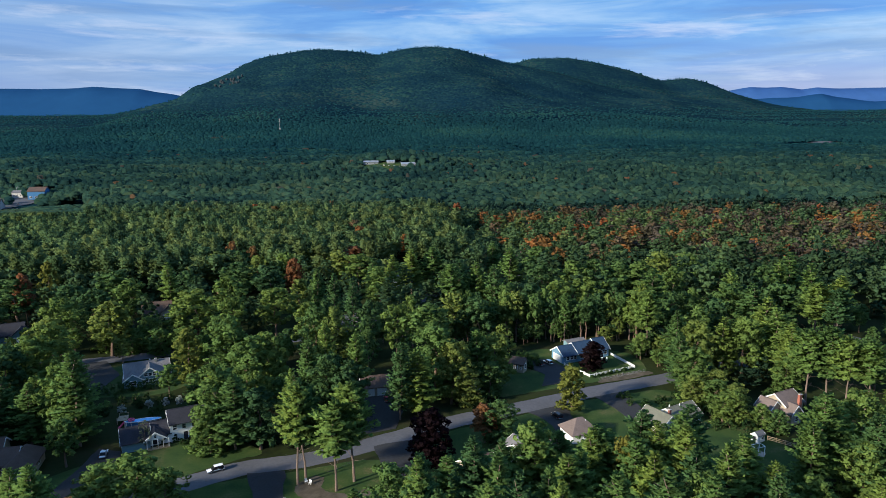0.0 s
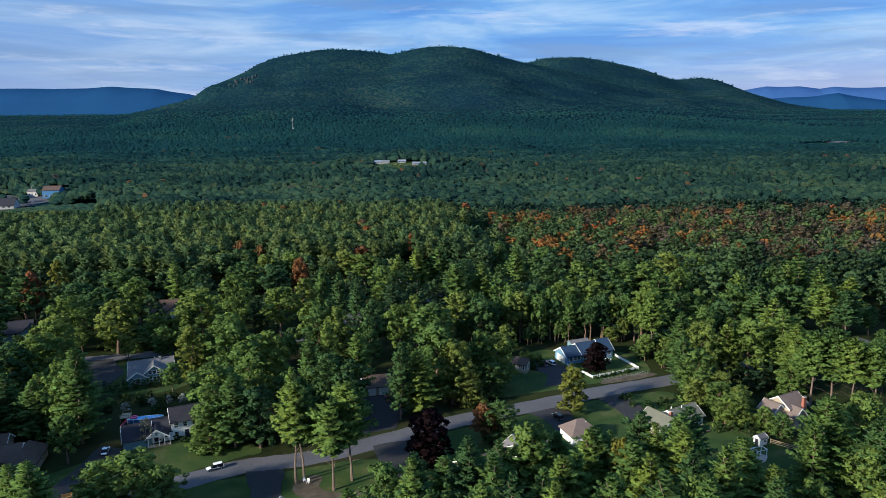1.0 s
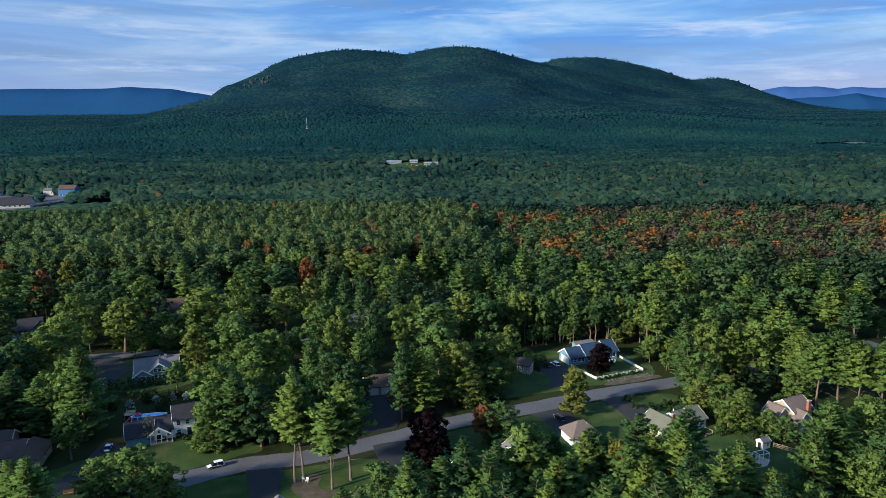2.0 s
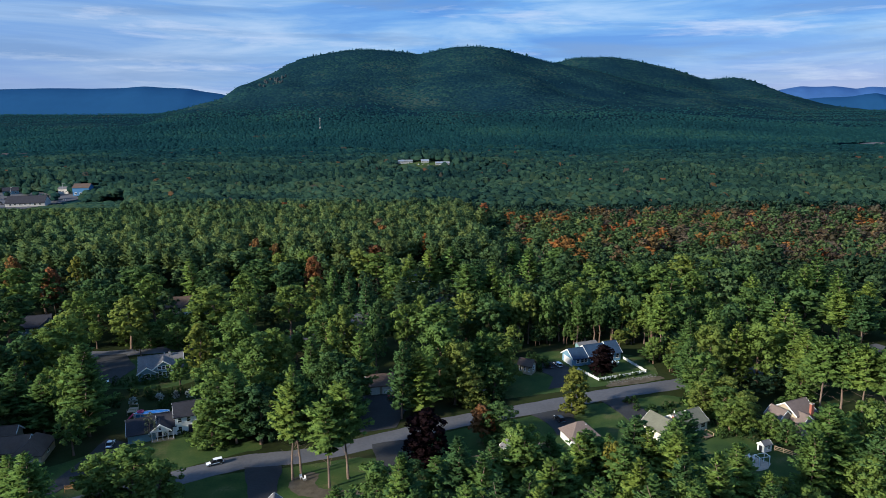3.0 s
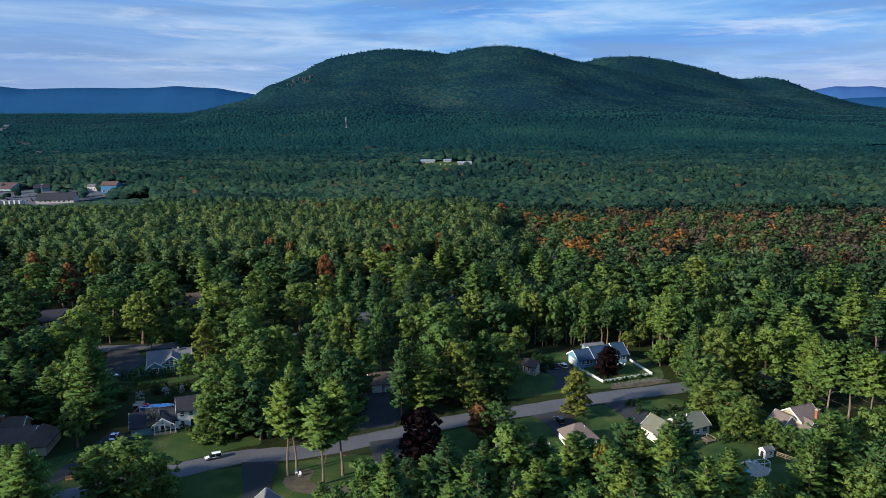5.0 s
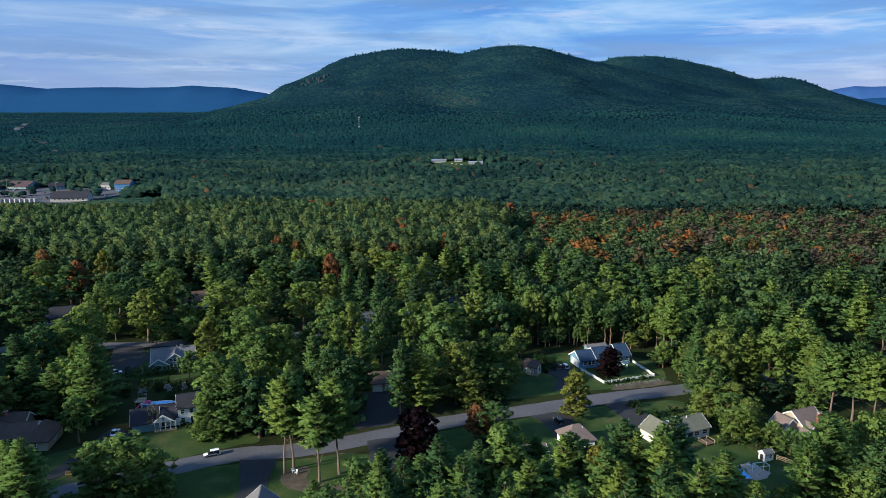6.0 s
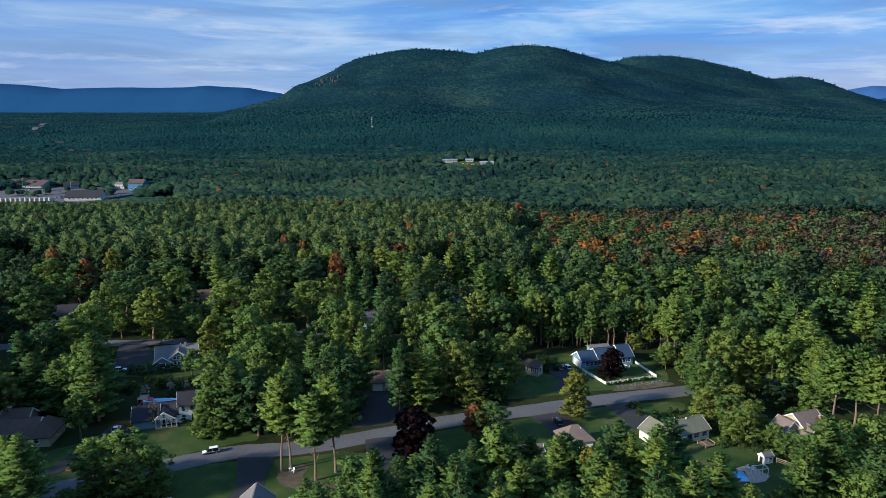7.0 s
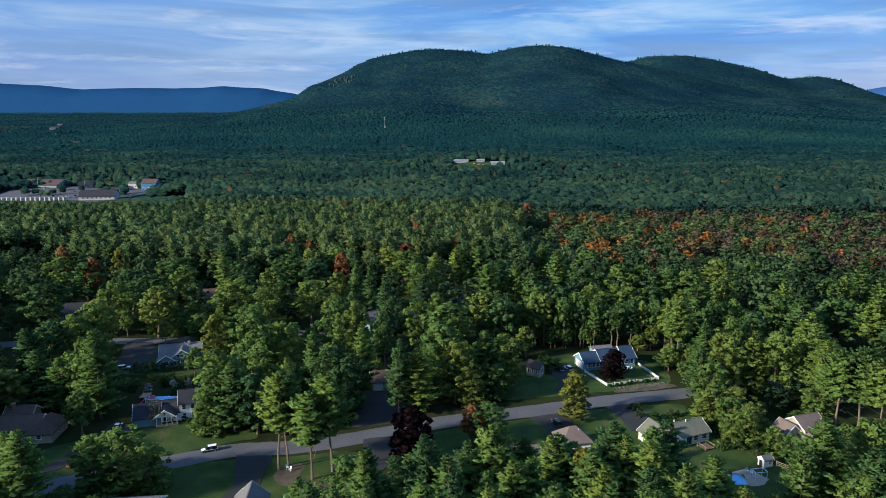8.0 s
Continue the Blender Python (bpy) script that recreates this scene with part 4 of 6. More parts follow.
def reduced(crown):
    """A full-size crown brought to height 1 and radius 1."""
    v, q, vary, bent = crown
    return v / np.array((R0, R0, H0)), q, 1 + 0.5 * (vary - 1), bent


def shell(seed, nu, nv, tufts, size, low=0.3, knobs=0.34, aspect=0.35):
    """A far crown as a lumpy closed skin of height 1 and radius 1, its outline broken by a few tufts."""
    r = np.random.RandomState(seed)
    k = 7
    lob = unit(np.stack([r.normal(size=k), r.normal(size=k), r.uniform(0.0, 1.0, k)], -1))
    pol = np.concatenate([[0.12], np.linspace(0.55, 2.0, nv)])
    th = np.arange(nu) * 6.283 / nu
    P, T = np.meshgrid(pol, th, indexing="ij")
    T = T + 0.4 * np.arange(nv + 1)[:, None] + r.uniform(-0.25, 0.25, P.shape)
    d = np.stack([np.sin(P) * np.cos(T), np.sin(P) * np.sin(T), np.cos(P)], -1).reshape(-1, 3)
    lump = 0.92 - 0.6 * knobs + knobs * np.exp(-8 * (1 - d @ lob.T)).max(1) + r.uniform(-0.06, 0.06, len(d))
    v = d * lump[:, None] * np.array((1, 1, (1 - low) * 0.72)) + np.array((0, 0, low + (1 - low) * 0.34))
    idx = np.arange((nv + 1) * nu).reshape(nv + 1, nu)
    q = np.stack([idx[:-1], idx[1:], np.roll(idx[1:], -1, 1), np.roll(idx[:-1], -1, 1)], -1).reshape(-1, 4)
    top = idx[0, np.linspace(0, nu, 5).astype(int)[:4]][None]
    q = np.concatenate([q, top])
    vary = r.uniform(0.82, 1.12, len(v))
    if tufts:
        e = unit(r.normal(size=(tufts, 3)) + np.array((0, 0, 0.5)))
        p = e * r.uniform(0.8, 1.05, (tufts, 1)) * np.array((1, 1, (1 - low) * 0.7)) + np.array((0, 0, low + (1 - low) * 0.34))
        n2 = e + r.normal(size=(tufts, 3)) * 0.3
        w = kites(r, p, np.cross(n2, r.normal(size=(tufts, 3))), n2, size * r.uniform(0.8, 1.2, tufts), size * r.uniform(0.6, 1.0, tufts), 0.2)
        p4 = np.repeat(p, 4, 0)
        w = p4 + (w - p4) * np.array((1, 1, aspect))
        q = np.concatenate([q, np.arange(len(w)).reshape(-1, 4) + len(v)])
        v, vary, d = np.concatenate([v, w]), np.concatenate([vary, np.repeat(r.uniform(0.85, 1.2, tufts), 4)]), np.concatenate([d, np.repeat(unit(n2), 4, 0)])
    return v, q, vary, d


def scatter(r, y0, y1, gap, grow, half=0.78, extra=40):
    """Places row by row, the gap growing with the distance."""
    xs, ys = [], []
    y = y0
    while y < y1:
        g = max(gap, y * grow)
        w = half * y + extra
        n = int(2 * w / g)
        x = np.linspace(-w, w, n) + r.uniform(-0.48, 0.48, n) * g
        xs.append(x)
        ys.append(np.full(n, y) + r.uniform(-0.48, 0.48, n) * g)
        y += g * 0.87
    return np.concatenate(xs), np.concatenate(ys)


wr = np.random.RandomState(77)
# middle wood; the pine plantation stands closer than the rest


def in_plantation(x, y):
    return smooth(265, 285, y + 12 * waves(x, y, 80, 4)) * (1 - smooth(20, 45, x - 0.05 * (y - 300) + 14 * waves(x, y, 60, 6)))


mx, my = scatter(wr, 86, 455, 7.3, 0.0, 0.75, 28)
apart = in_plantation(mx, my) <= 0.5
cx, cy = scatter(wr, 250, 455, 5.1, 0.0, 0.75, 28)
close_set = (in_plantation(cx, cy) > 0.5) & (cx < 60)
mx, my = np.concatenate([mx[apart], cx[close_set]]), np.concatenate([my[apart], cy[close_set]])
keep = np.array([(not is_open(x, y, 0.5)) and free(x, y, 5.4 if y < 300 else 4.6) for x, y in zip(mx, my)])
keep &= (my > 222) | (wr.uniform(0, 1, len(mx)) < 0.45)
mx, my = mx[keep], my[keep]
n = len(mx)
plantation = in_plantation(mx, my)
maples = smooth(268, 312, my) * smooth(25, 65, mx)
tone = 0.36 + 0.24 * waves(mx, my, 34, 8) + wr.uniform(-0.2, 0.2, n)
tone = np.clip(np.where(plantation > 0.5, 0.62 - 0.14 * smooth(30, 230, -mx) + 0.1 * waves(mx, my, 60, 19) + wr.uniform(-0.2, 0.2, n), tone), 0.02, 0.70)
patchy = waves(mx, my, 48, 9)
turned = wr.uniform(0, 1, n) < maples * np.clip(0.2 + 0.32 * patchy, 0.03, 0.8) + 0.005
tone = np.where(maples > 0.5, np.clip(tone * 0.8 + 0.22, 0, 0.7), tone)
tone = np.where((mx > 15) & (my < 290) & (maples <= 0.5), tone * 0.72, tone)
# undergrowth: tone darkened to stand for the shade under taller trees
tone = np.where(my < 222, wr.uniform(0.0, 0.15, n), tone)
tone = np.where(turned, wr.uniform(0.84, 1.0, n), tone)
bare = wr.uniform(0, 1, n) < maples * np.clip(smooth(60, 190, mx) * 0.42 * (1 + waves(mx, my, 70, 14)), 0, 0.8)
tone = np.where(bare, wr.uniform(0.78, 0.85, n), tone)
piney = (wr.uniform(0, 1, n) < np.where(plantation > 0.5, 0.3, 0.12 + 0.2 * waves(mx, my, 80, 21))) & ~turned & ~bare & (maples < 0.5)
mH = np.where(plantation > 0.5, wr.uniform(15.5, 19.5, n), 13 + 4 * waves(mx, my, 36, 17) + wr.uniform(-4, 4, n))
mH = np.where(maples > 0.5, wr.uniform(8, 14, n), np.maximum(mH, 7))
mH = np.where(my < 222, wr.uniform(4, 8, n), mH)
beside = np.array([y < 300 and not free(x, y, 10.5) for x, y in zip(mx, my)]) & (plantation <= 0.5) & (maples <= 0.5)
mH = np.where(beside, wr.uniform(5, 9, n), mH)
# dark hollows: low trees with shade put into their leaf tone
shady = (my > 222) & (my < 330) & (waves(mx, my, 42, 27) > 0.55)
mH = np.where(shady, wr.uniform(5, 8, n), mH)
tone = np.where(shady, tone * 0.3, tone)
# a thin shady gap before the plantation
gap = (np.abs(my + 12 * waves(mx, my, 80, 4) - 268) < 9) & (mx < 30)
mH = np.where(gap, wr.uniform(11, 15, n), mH)
# low growth along the town side, where the view is open
side = mx < -0.42 * my
mH = np.where(side, np.minimum(mH, np.maximum(5.0, 70 - 0.128 * my)), mH)
mR = np.where(piney, wr.uniform(0.22, 0.28, n) * mH + 0.6, wr.uniform(0.29, 0.37, n) * np.maximum(mH, 10))
mR = np.where(plantation > 0.5, wr.uniform(3.0, 4.0, n), mR)
mR = np.where(maples > 0.5, wr.uniform(3.6, 5.2, n), mR)
mz = height(mx, my)
sets = []
pt = [reduced(pine_crown(300 + i, H0, R0, 11, 5, 5, 2.0, bare=0.15)) for i in range(4)]
bt = [reduced(broad_crown(320 + i, H0, R0, 16, 420, low=0.36, size=1.4, sprigs=4)) for i in range(4)]
qt = [reduced(pine_crown(330 + i, H0, R0, 6, 5, 4, 2.3, bare=0.62, full=0.45)) for i in range(5)]
mt = [reduced(broad_crown(336 + i, H0, R0, 13, 210, low=0.42, size=1.8, sprigs=3)) for i in range(4)]
rows_p = plantation > 0.5
beyond = ~rows_p & ~piney & (my > 330)
which = wr.randint(0, 4, n)
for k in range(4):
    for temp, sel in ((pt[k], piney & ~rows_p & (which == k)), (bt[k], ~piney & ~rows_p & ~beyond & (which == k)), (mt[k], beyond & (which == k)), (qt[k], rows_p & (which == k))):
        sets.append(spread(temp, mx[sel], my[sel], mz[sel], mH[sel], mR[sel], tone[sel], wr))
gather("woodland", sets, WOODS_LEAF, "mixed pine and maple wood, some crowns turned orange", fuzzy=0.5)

# valley woods
fx, fy = scatter(wr, 458, 1250, 5.7, 0.0062, 0.77, 40)
CLEAR = [(-402, 650, 88, 60), (-375, 580, 50, 45), (4, 802, 37, 17), (885, 1335, 95, 75), (-690, 1180, 38, 42), (-880, 1440, 50, 60), (-1050, 1660, 30, 50), (-1180, 1850, 32, 90), (-1320, 2050, 34, 100), (-1430, 2230, 34, 90)]
ok = np.ones(len(fx), bool)
for cx, cy, a, b in CLEAR:
    ok &= (((fx - cx) / a) ** 2 + ((fy - cy) / b) ** 2 > 1)
fx, fy = fx[ok], fy[ok]
# trees that stand about the town
tx, ty = wr.uniform(-500, -300, 70), wr.uniform(722, 800, 70)
nx, ny = (np.array(v, float) for v in zip((-366, 692), (-361, 686), (-371, 697), (-388, 690), (-393, 696), (-484, 662), (-425, 684), (-490, 672), (-400, 678), (-424, 650), (-412, 640), (-376, 684), (-460, 676), (-359, 648), (-352, 656), (-346, 664), (-340, 650), (-440, 648), (-433, 654), (-416, 655), (-409, 660), (-304, 664), (-298, 672), (-306, 680), (-318, 706), (-311, 712), (-322, 717), (-307, 702), (-313, 695), (-302, 690)))
tx, ty = np.concatenate([tx, nx]), np.concatenate([ty, ny])
fx, fy = np.concatenate([fx, tx]), np.concatenate([fy, ty])
n = len(fx)
ft = np.clip(0.36 + 0.3 * waves(fx * 0.6, fy, 150, 31) + wr.uniform(-0.28, 0.28, n), 0, 0.72)
ft = np.where(wr.uniform(0, 1, n) < 0.01 + 0.06 * (fy < 500) * (fx > -60), wr.uniform(0.74, 0.98, n), ft)
fH = np.clip(12.5 + 2.5 * waves(fx * 0.5, fy, 130, 33) + 1.5 * waves(fx, fy, 35, 34) + wr.uniform(-2.4, 2.4, n), 6, 19)
fH = np.where((fy < 720) & (fx < -300) & (fy > 630), wr.uniform(7, 11, n), fH)
fR = wr.uniform(0.6, 1.15, n) * np.maximum(5.2, fy * 0.0066) * (1 + 0.25 * waves(fx, fy, 120, 36))
fR = np.where((fy < 720) & (fx < -300) & (fy > 630), wr.uniform(3, 5, n), fR)
fz = height(fx, fy)
side = fx < -0.42 * fy
fH = np.where(side & (fy < 640), np.minimum(fH, np.maximum(3.5, 70 - 0.128 * fy - fz)), fH)
sets = []
close = [shell(340 + i, 7, 3, 16, 0.42, low=0.6, knobs=0.22) for i in range(4)]
brink = [reduced(broad_crown(356 + i, H0, R0, 11, 84, low=0.42, size=2.5, sprigs=2)) for i in range(4)]
afar = [shell(350 + i, 6, 2, 5, 0.5, low=0.65, knobs=0.22) for i in range(4)]
skirted = [shell(345 + i, 8, 4, 24, 0.34, low=0.2) for i in range(4)]
edge = np.zeros(n, bool)
for cx, cy, a, b in CLEAR[:6]:
    edge |= ((fx - cx) / (a + 26)) ** 2 + ((fy - cy) / (b + 26)) ** 2 < 1
fH = np.where(edge, fH * 0.8, fH)
which = wr.randint(0, 4, n)
for k in range(4):
    for temp, s in ((skirted[k], (which == k) & edge), (brink[k], (which == k) & (fy < 540) & ~edge), (close[k], (which == k) & (fy >= 540) & (fy < 660) & ~edge), (afar[k], (which == k) & (fy >= 660) & ~edge)):
        sets.append(spread(temp, fx[s], fy[s], fz[s], fH[s], fR[s], ft[s], wr, 0.22))
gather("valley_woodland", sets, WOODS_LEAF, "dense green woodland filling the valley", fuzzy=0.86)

# wooded mountain
hx, hy = scatter(wr, 1250, 3400, 6.0, 0.0052, 0.77, 30)
stay = wr.uniform(0, 1, len(hx)) < 0.03 + 0.97 * (1 - smooth(1700, 2500, hy))
for cx, cy, a, b in CLEAR:
    stay &= (((hx - cx) / a) ** 2 + ((hy - cy) / b) ** 2 > 1)
stay |= (height(hx, hy) < 90) & (hy < 3300) & (hy > 2400) & (wr.uniform(0, 1, len(hx)) < 0.4)
hx, hy = hx[stay], hy[stay]
hz = height(hx, hy)
n = len(hx)
ht = np.clip(0.36 + 0.3 * waves(hx, hy, 420, 41) + wr.uniform(-0.22, 0.22, n), 0, 0.70)
grey = waves(hx, hy, 500, 47) > 0.9
ht = np.where((wr.uniform(0, 1, n) < 0.3) & grey, wr.uniform(0.74, 0.82, n), ht)
hH = wr.uniform(7, 12, n) * (1 - 0.4 * smooth(1500, 2600, hy))
hR = wr.uniform(0.65, 1.1, n) * np.minimum(hy, 1700) * 0.0050 * (1 - 0.4 * smooth(1600, 2600, hy))
sets = []
hd = [shell(360 + i, 5, 2, 0, 0.5, low=0.5) for i in range(4)]
which = wr.randint(0, 4, n)
for k in range(4):
    s = which == k
    sets.append(spread(hd[k], hx[s], hy[s], hz[s], hH[s], hR[s], ht[s], wr, 0.12))
# ragged trees along both crests, against the sky
fore, rear = np.arange(-1500, 1900, 4.0), np.arange(300, 2600, 4.5)
kx = np.concatenate([fore, rear]) + wr.uniform(-3, 3, len(fore) + len(rear))
ky = np.concatenate([np.full(len(fore), 3520.0), np.full(len(rear), 4020.0)]) + wr.uniform(-45, 30, len(kx))
kH = wr.uniform(3, 8, len(kx)) + 6 * (wr.uniform(0, 1, len(kx)) < 0.14)
for k in range(4):
    s = np.arange(len(kx)) % 4 == k
    sets.append(spread(shell(370 + k, 5, 3, 4, 0.6, low=0.0), kx[s], ky[s], height(kx[s], ky[s]) - 1.0, kH[s], wr.uniform(2.5, 5, s.sum()), wr.uniform(0, 0.3, s.sum()), wr, 0.12))
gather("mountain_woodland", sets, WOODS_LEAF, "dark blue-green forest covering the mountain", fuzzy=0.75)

# ---------------------------------------------------------------- houses


def block(root, at, size, eave, rise, wall, roof, axis="u", hip=0.0, over=0.45, openings=(), trim=True, base=-0.2):
    """A wing of a house: walls with gables, two roof slopes with thickness, bargeboards, and its windows and doors.
    at: centre in the house's own plan; size: along the ridge, across it. openings: kind, side, offset, sill, width, height."""
    lu, lv = size
    m = pose(at[0], at[1], 0, 0, 0, 90 if axis == "v" else 0)
    out = [(-lv / 2, base), (lv / 2, base), (lv / 2, eave), (0, eave + rise), (-lv / 2, eave)] if not hip else [(-lv / 2, -0.2), (lv / 2, -0.2), (lv / 2, eave), (-lv / 2, eave)]
    turn = m @ Matrix.Translation((-lu / 2, 0, 0)) @ pose(0, 0, 0, 0, 0, -90)
    part("wall", prism(out, lu, turn), wall, root)
    half, slope = lv / 2 + over, rise / (lv / 2)
    low = eave - over * slope
    t = 0.2
    if hip:
        bm = bmesh.new()
        e = lu / 2 + over
        ring = [(-e, -half), (e, -half), (e, half), (-e, half)]
        base = [bm.verts.new((x, y, low)) for x, y in ring]
        under = [bm.verts.new((x, y, low - t)) for x, y in ring]
        tops = [bm.verts.new((-e + hip, 0, eave + rise)), bm.verts.new((e - hip, 0, eave + rise))]
        bm.faces.new((base[0], base[1], tops[1], tops[0]))
        bm.faces.new((base[2], base[3], tops[0], tops[1]))
        bm.faces.new((base[1], base[2], tops[1]))
        bm.faces.new((base[3], base[0], tops[0]))
        bm.faces.new(under[::-1])
        for i in range(4):
            bm.faces.new((base[i], under[i], under[(i + 1) % 4], base[(i + 1) % 4]))
        bmesh.ops.recalc_face_normals(bm, faces=bm.faces)
        bm.transform(m)
        part("roof", bm, roof, root)
    else:
        e = lu / 2 + over * 0.7
        for sgn in (-1, 1):
            pts = [(0, eave + rise + 0.02), (sgn * half, low + 0.02), (sgn * half, low + 0.02 + t), (0, eave + rise + 0.02 + t)]
            part("roof_slope", prism(pts, 2 * e, m @ Matrix.Translation((-e, 0, 0)) @ pose(0, 0, 0, 0, 0, -90)), roof, root)
            if trim:
                for end in (-e - 0.06, e + 0.005):
                    pb = [(0, eave + rise - 0.12), (sgn * half, low - 0.12), (sgn * half, low + t + 0.05), (0, eave + rise + t + 0.05)]
                    part("bargeboard", prism(pb, 0.055, m @ Matrix.Translation((end, 0, 0)) @ pose(0, 0, 0, 0, 0, -90)), WHITE, root)
        part("ridge_cap", boxed(-e, e, -0.12, 0.12, eave + rise + t - 0.02, eave + rise + t + 0.06, m), roof, root)
    for kind, side, off, sill, w, h in openings:
        spin = {"f": 0, "r": 90, "b": 180, "l": 270}[side]
        dist = lv / 2 if side in "fb" else lu / 2
        om = m @ pose(0, 0, 0, 0, 0, spin) @ Matrix.Translation((off, -dist, sill))
        if kind == "window":
            win = part("window", boxed(-w / 2, w / 2, -0.03, 0.0, 0, h, om), GLASS, root)
            fr = bmesh.new()
            f = 0.11
            for x0, x1, z0, z1 in ((-w / 2 - f, -w / 2 + 0.02, -f, h + f), (w / 2 - 0.02, w / 2 + f, -f, h + f), (-w / 2, w / 2, h - 0.02, h + f), (-w / 2, w / 2, -f, 0.02), (-w / 2, w / 2, h / 2 - 0.03, h / 2 + 0.03)):
                box(fr, x0, x1, -0.08, -0.005, z0, z1, om)
            part("window_frame", fr, WHITE, win)
        elif kind == "door":
            d = part("door", boxed(-w / 2, w / 2, -0.06, 0.0, 0, h, om), ROOF_DARK, root)
            fr = bmesh.new()
            for x0, x1, z0, z1 in ((-w / 2 - 0.12, -w / 2, 0, h + 0.12), (w / 2, w / 2 + 0.12, 0, h + 0.12), (-w / 2, w / 2, h, h + 0.12)):
                box(fr, x0, x1, -0.08, -0.005, z0, z1, om)
            part("door_frame", fr, WHITE, d)
        elif kind == "garage":
            d = bmesh.new()
            for k in range(4):
                box(d, -w / 2, w / 2, -0.07, -0.005, k * h / 4 + 0.015, (k + 1) * h / 4 - 0.015, om)
            part("garage_door", d, WHITE, root, "white sectional garage door")


def chimney(root, x, y, top, material=BRICK, w=0.9, low=0.0):
    c = part("chimney", boxed(x - w / 2, x + w / 2, y - w * 0.35, y + w * 0.35, low, top), material, root, "red brick chimney")
    part("chimney_cap", boxed(x - w / 2 - 0.07, x + w / 2 + 0.07, y - w * 0.35 - 0.07, y + w * 0.35 + 0.07, top, top + 0.12), CONCRETE, c)
    part("flue", boxed(x - 0.15, x + 0.15, y - 0.15, y + 0.15, top + 0.12, top + 0.4), BARK, c)


def vent(root, x, y, z):
    bm = bmesh.new()
    bmesh.ops.create_cone(bm, cap_ends=True, segments=8, radius1=0.14, radius2=0.12, depth=0.7, matrix=Matrix.Translation((x, y, z)))
    part("roof_vent", bm, WHITE, root)


def row_of(kind, side, offs, sill, w, h):
    return [(kind, side, o, sill, w, h) for o in offs]


# blue house with attached garage, along the road
h = thing("house", pose(56.4, 194.2, 0, 0, 0, 19), "light blue clapboard house with slate-blue roof and garage wing", "house")
block(h, (-5.4, -0.1), (5.2, 6.2), 2.4, 1.9, BLUE_WALL, ROOF_BLUE, openings=row_of("window", "f", (-1.1, 0.3, 1.5), 1.0, 0.9, 1.1) + [("garage", "l", 0, 0, 4.4, 2.1)])
block(h, (0.7, 0.3), (6.9, 6.9), 2.5, 2.1, BLUE_WALL, ROOF_BLUE, openings=row_of("window", "f", (-2.4, 0.6, 2.4), 0.95, 1.0, 1.2) + [("door", "f", -1.0, 0.1, 0.95, 2.05)])
block(h, (6.1, 0.3), (3.8, 6.6), 2.6, 2.3, BLUE_WALL, ROOF_BLUE, openings=row_of("window", "f", (-0.9, 0.8), 0.95, 0.9, 1.2) + [("window", "r", 0, 1.0, 1.1, 1.3)])
block(h, (1.0, 4.7), (6.0, 2.4), 3.5, 0.5, GREY_BLUE_WALL, ROOF_GREY, trim=False)

# cream house with olive-grey roof
h = thing("house", pose(64.3, 147.2, 0, 0, 0, 27) @ Matrix.Scale(0.88, 4), "cream clapboard ranch house with olive-grey shingle roof", "house")
block(h, (3.6, -0.2), (9.6, 6.8), 2.6, 2.1, CREAM_WALL, ROOF_OLIVE, openings=row_of("window", "f", (0.6, 3.2), 1.0, 1.5, 1.1) + [("window", "r", 0, 1.0, 1.2, 1.2), ("door", "f", -1.6, 0.2, 1.6, 2.0)])
block(h, (-4.4, -0.4), (8.2, 6.4), 2.7, 2.3, CREAM_WALL, ROOF_OLIVE, axis="v", openings=[("window", "l", 0, 1.0, 1.6, 1.2), ("garage", "r", 0, 0, 4.4, 2.1), ("window", "f", 1, 1.0, 1.0, 1.2)])
chimney(h, -2.2, -2.0, 5.4, low=2.0, w=0.8)
vent(h, 3.4, -0.5, 4.9)
vent(h, 0.6, 0.5, 4.9)

# two-storey brick-ended house
h = thing("house", pose(93.0, 149.0, 0, 0, 0, 24) @ Matrix.Scale(0.85, 4), "two-storey tan house with pinkish shingle roof and brick chimney", "house")
block(h, (0.4, 0.4), (7.4, 7.0), 4.8, 2.3, TAN_WALL, ROOF_TAN, openings=row_of("window", "f", (-2.4, 0, 2.4), 0.9, 0.9, 1.3) + row_of("window", "f", (-2.4, 0, 2.4), 3.2, 0.9, 1.2) + row_of("window", "r", (-1.8, 1.8), 3.2, 1.0, 1.2))
block(h, (-1.6, -3.2), (4.4, 4.2), 3.4, 2.0, TAN_WALL, ROOF_TAN, axis="v", openings=[("window", "l", 0, 1.0, 1.4, 1.3)])
block(h, (-5.2, 0.8), (4.6, 4.6), 3.9, 2.0, TAN_WALL, ROOF_TAN, axis="v", openings=[("window", "l", 0, 2.4, 1.0, 1.1)])
chimney(h, 1.8, -3.6, 7.4, w=1.0)

# tan-roofed garage and the house beside it
h = thing("garage_building", pose(41.9, 143.0, 0, 0, 0, 15) @ Matrix.Scale(0.92, 4), "white garage building with hipped pinkish-tan shingle roof", "garage")
block(h, (0, 0), (7.0, 6.2), 2.6, 2.5, WHITE, ROOF_TAN, hip=3.2, openings=[("garage", "l", 0, 0, 4.2, 2.1), ("window", "f", 0, 1, 1.0, 1.1)])
vent(h, 1.2, -0.8, 4.2)
h = thing("house", pose(29.6, 132.4, 0, 0, 0, 15), "low white house with pinkish grey shingle roof among pines", "house")
block(h, (0, 0), (9.0, 6.6), 2.6, 1.9, CREAM_WALL, ROOF_TAN, openings=row_of("window", "f", (-2.5, 2.5), 1, 1.2, 1.2) + [("window", "l", 0, 1, 1.2, 1.2)])
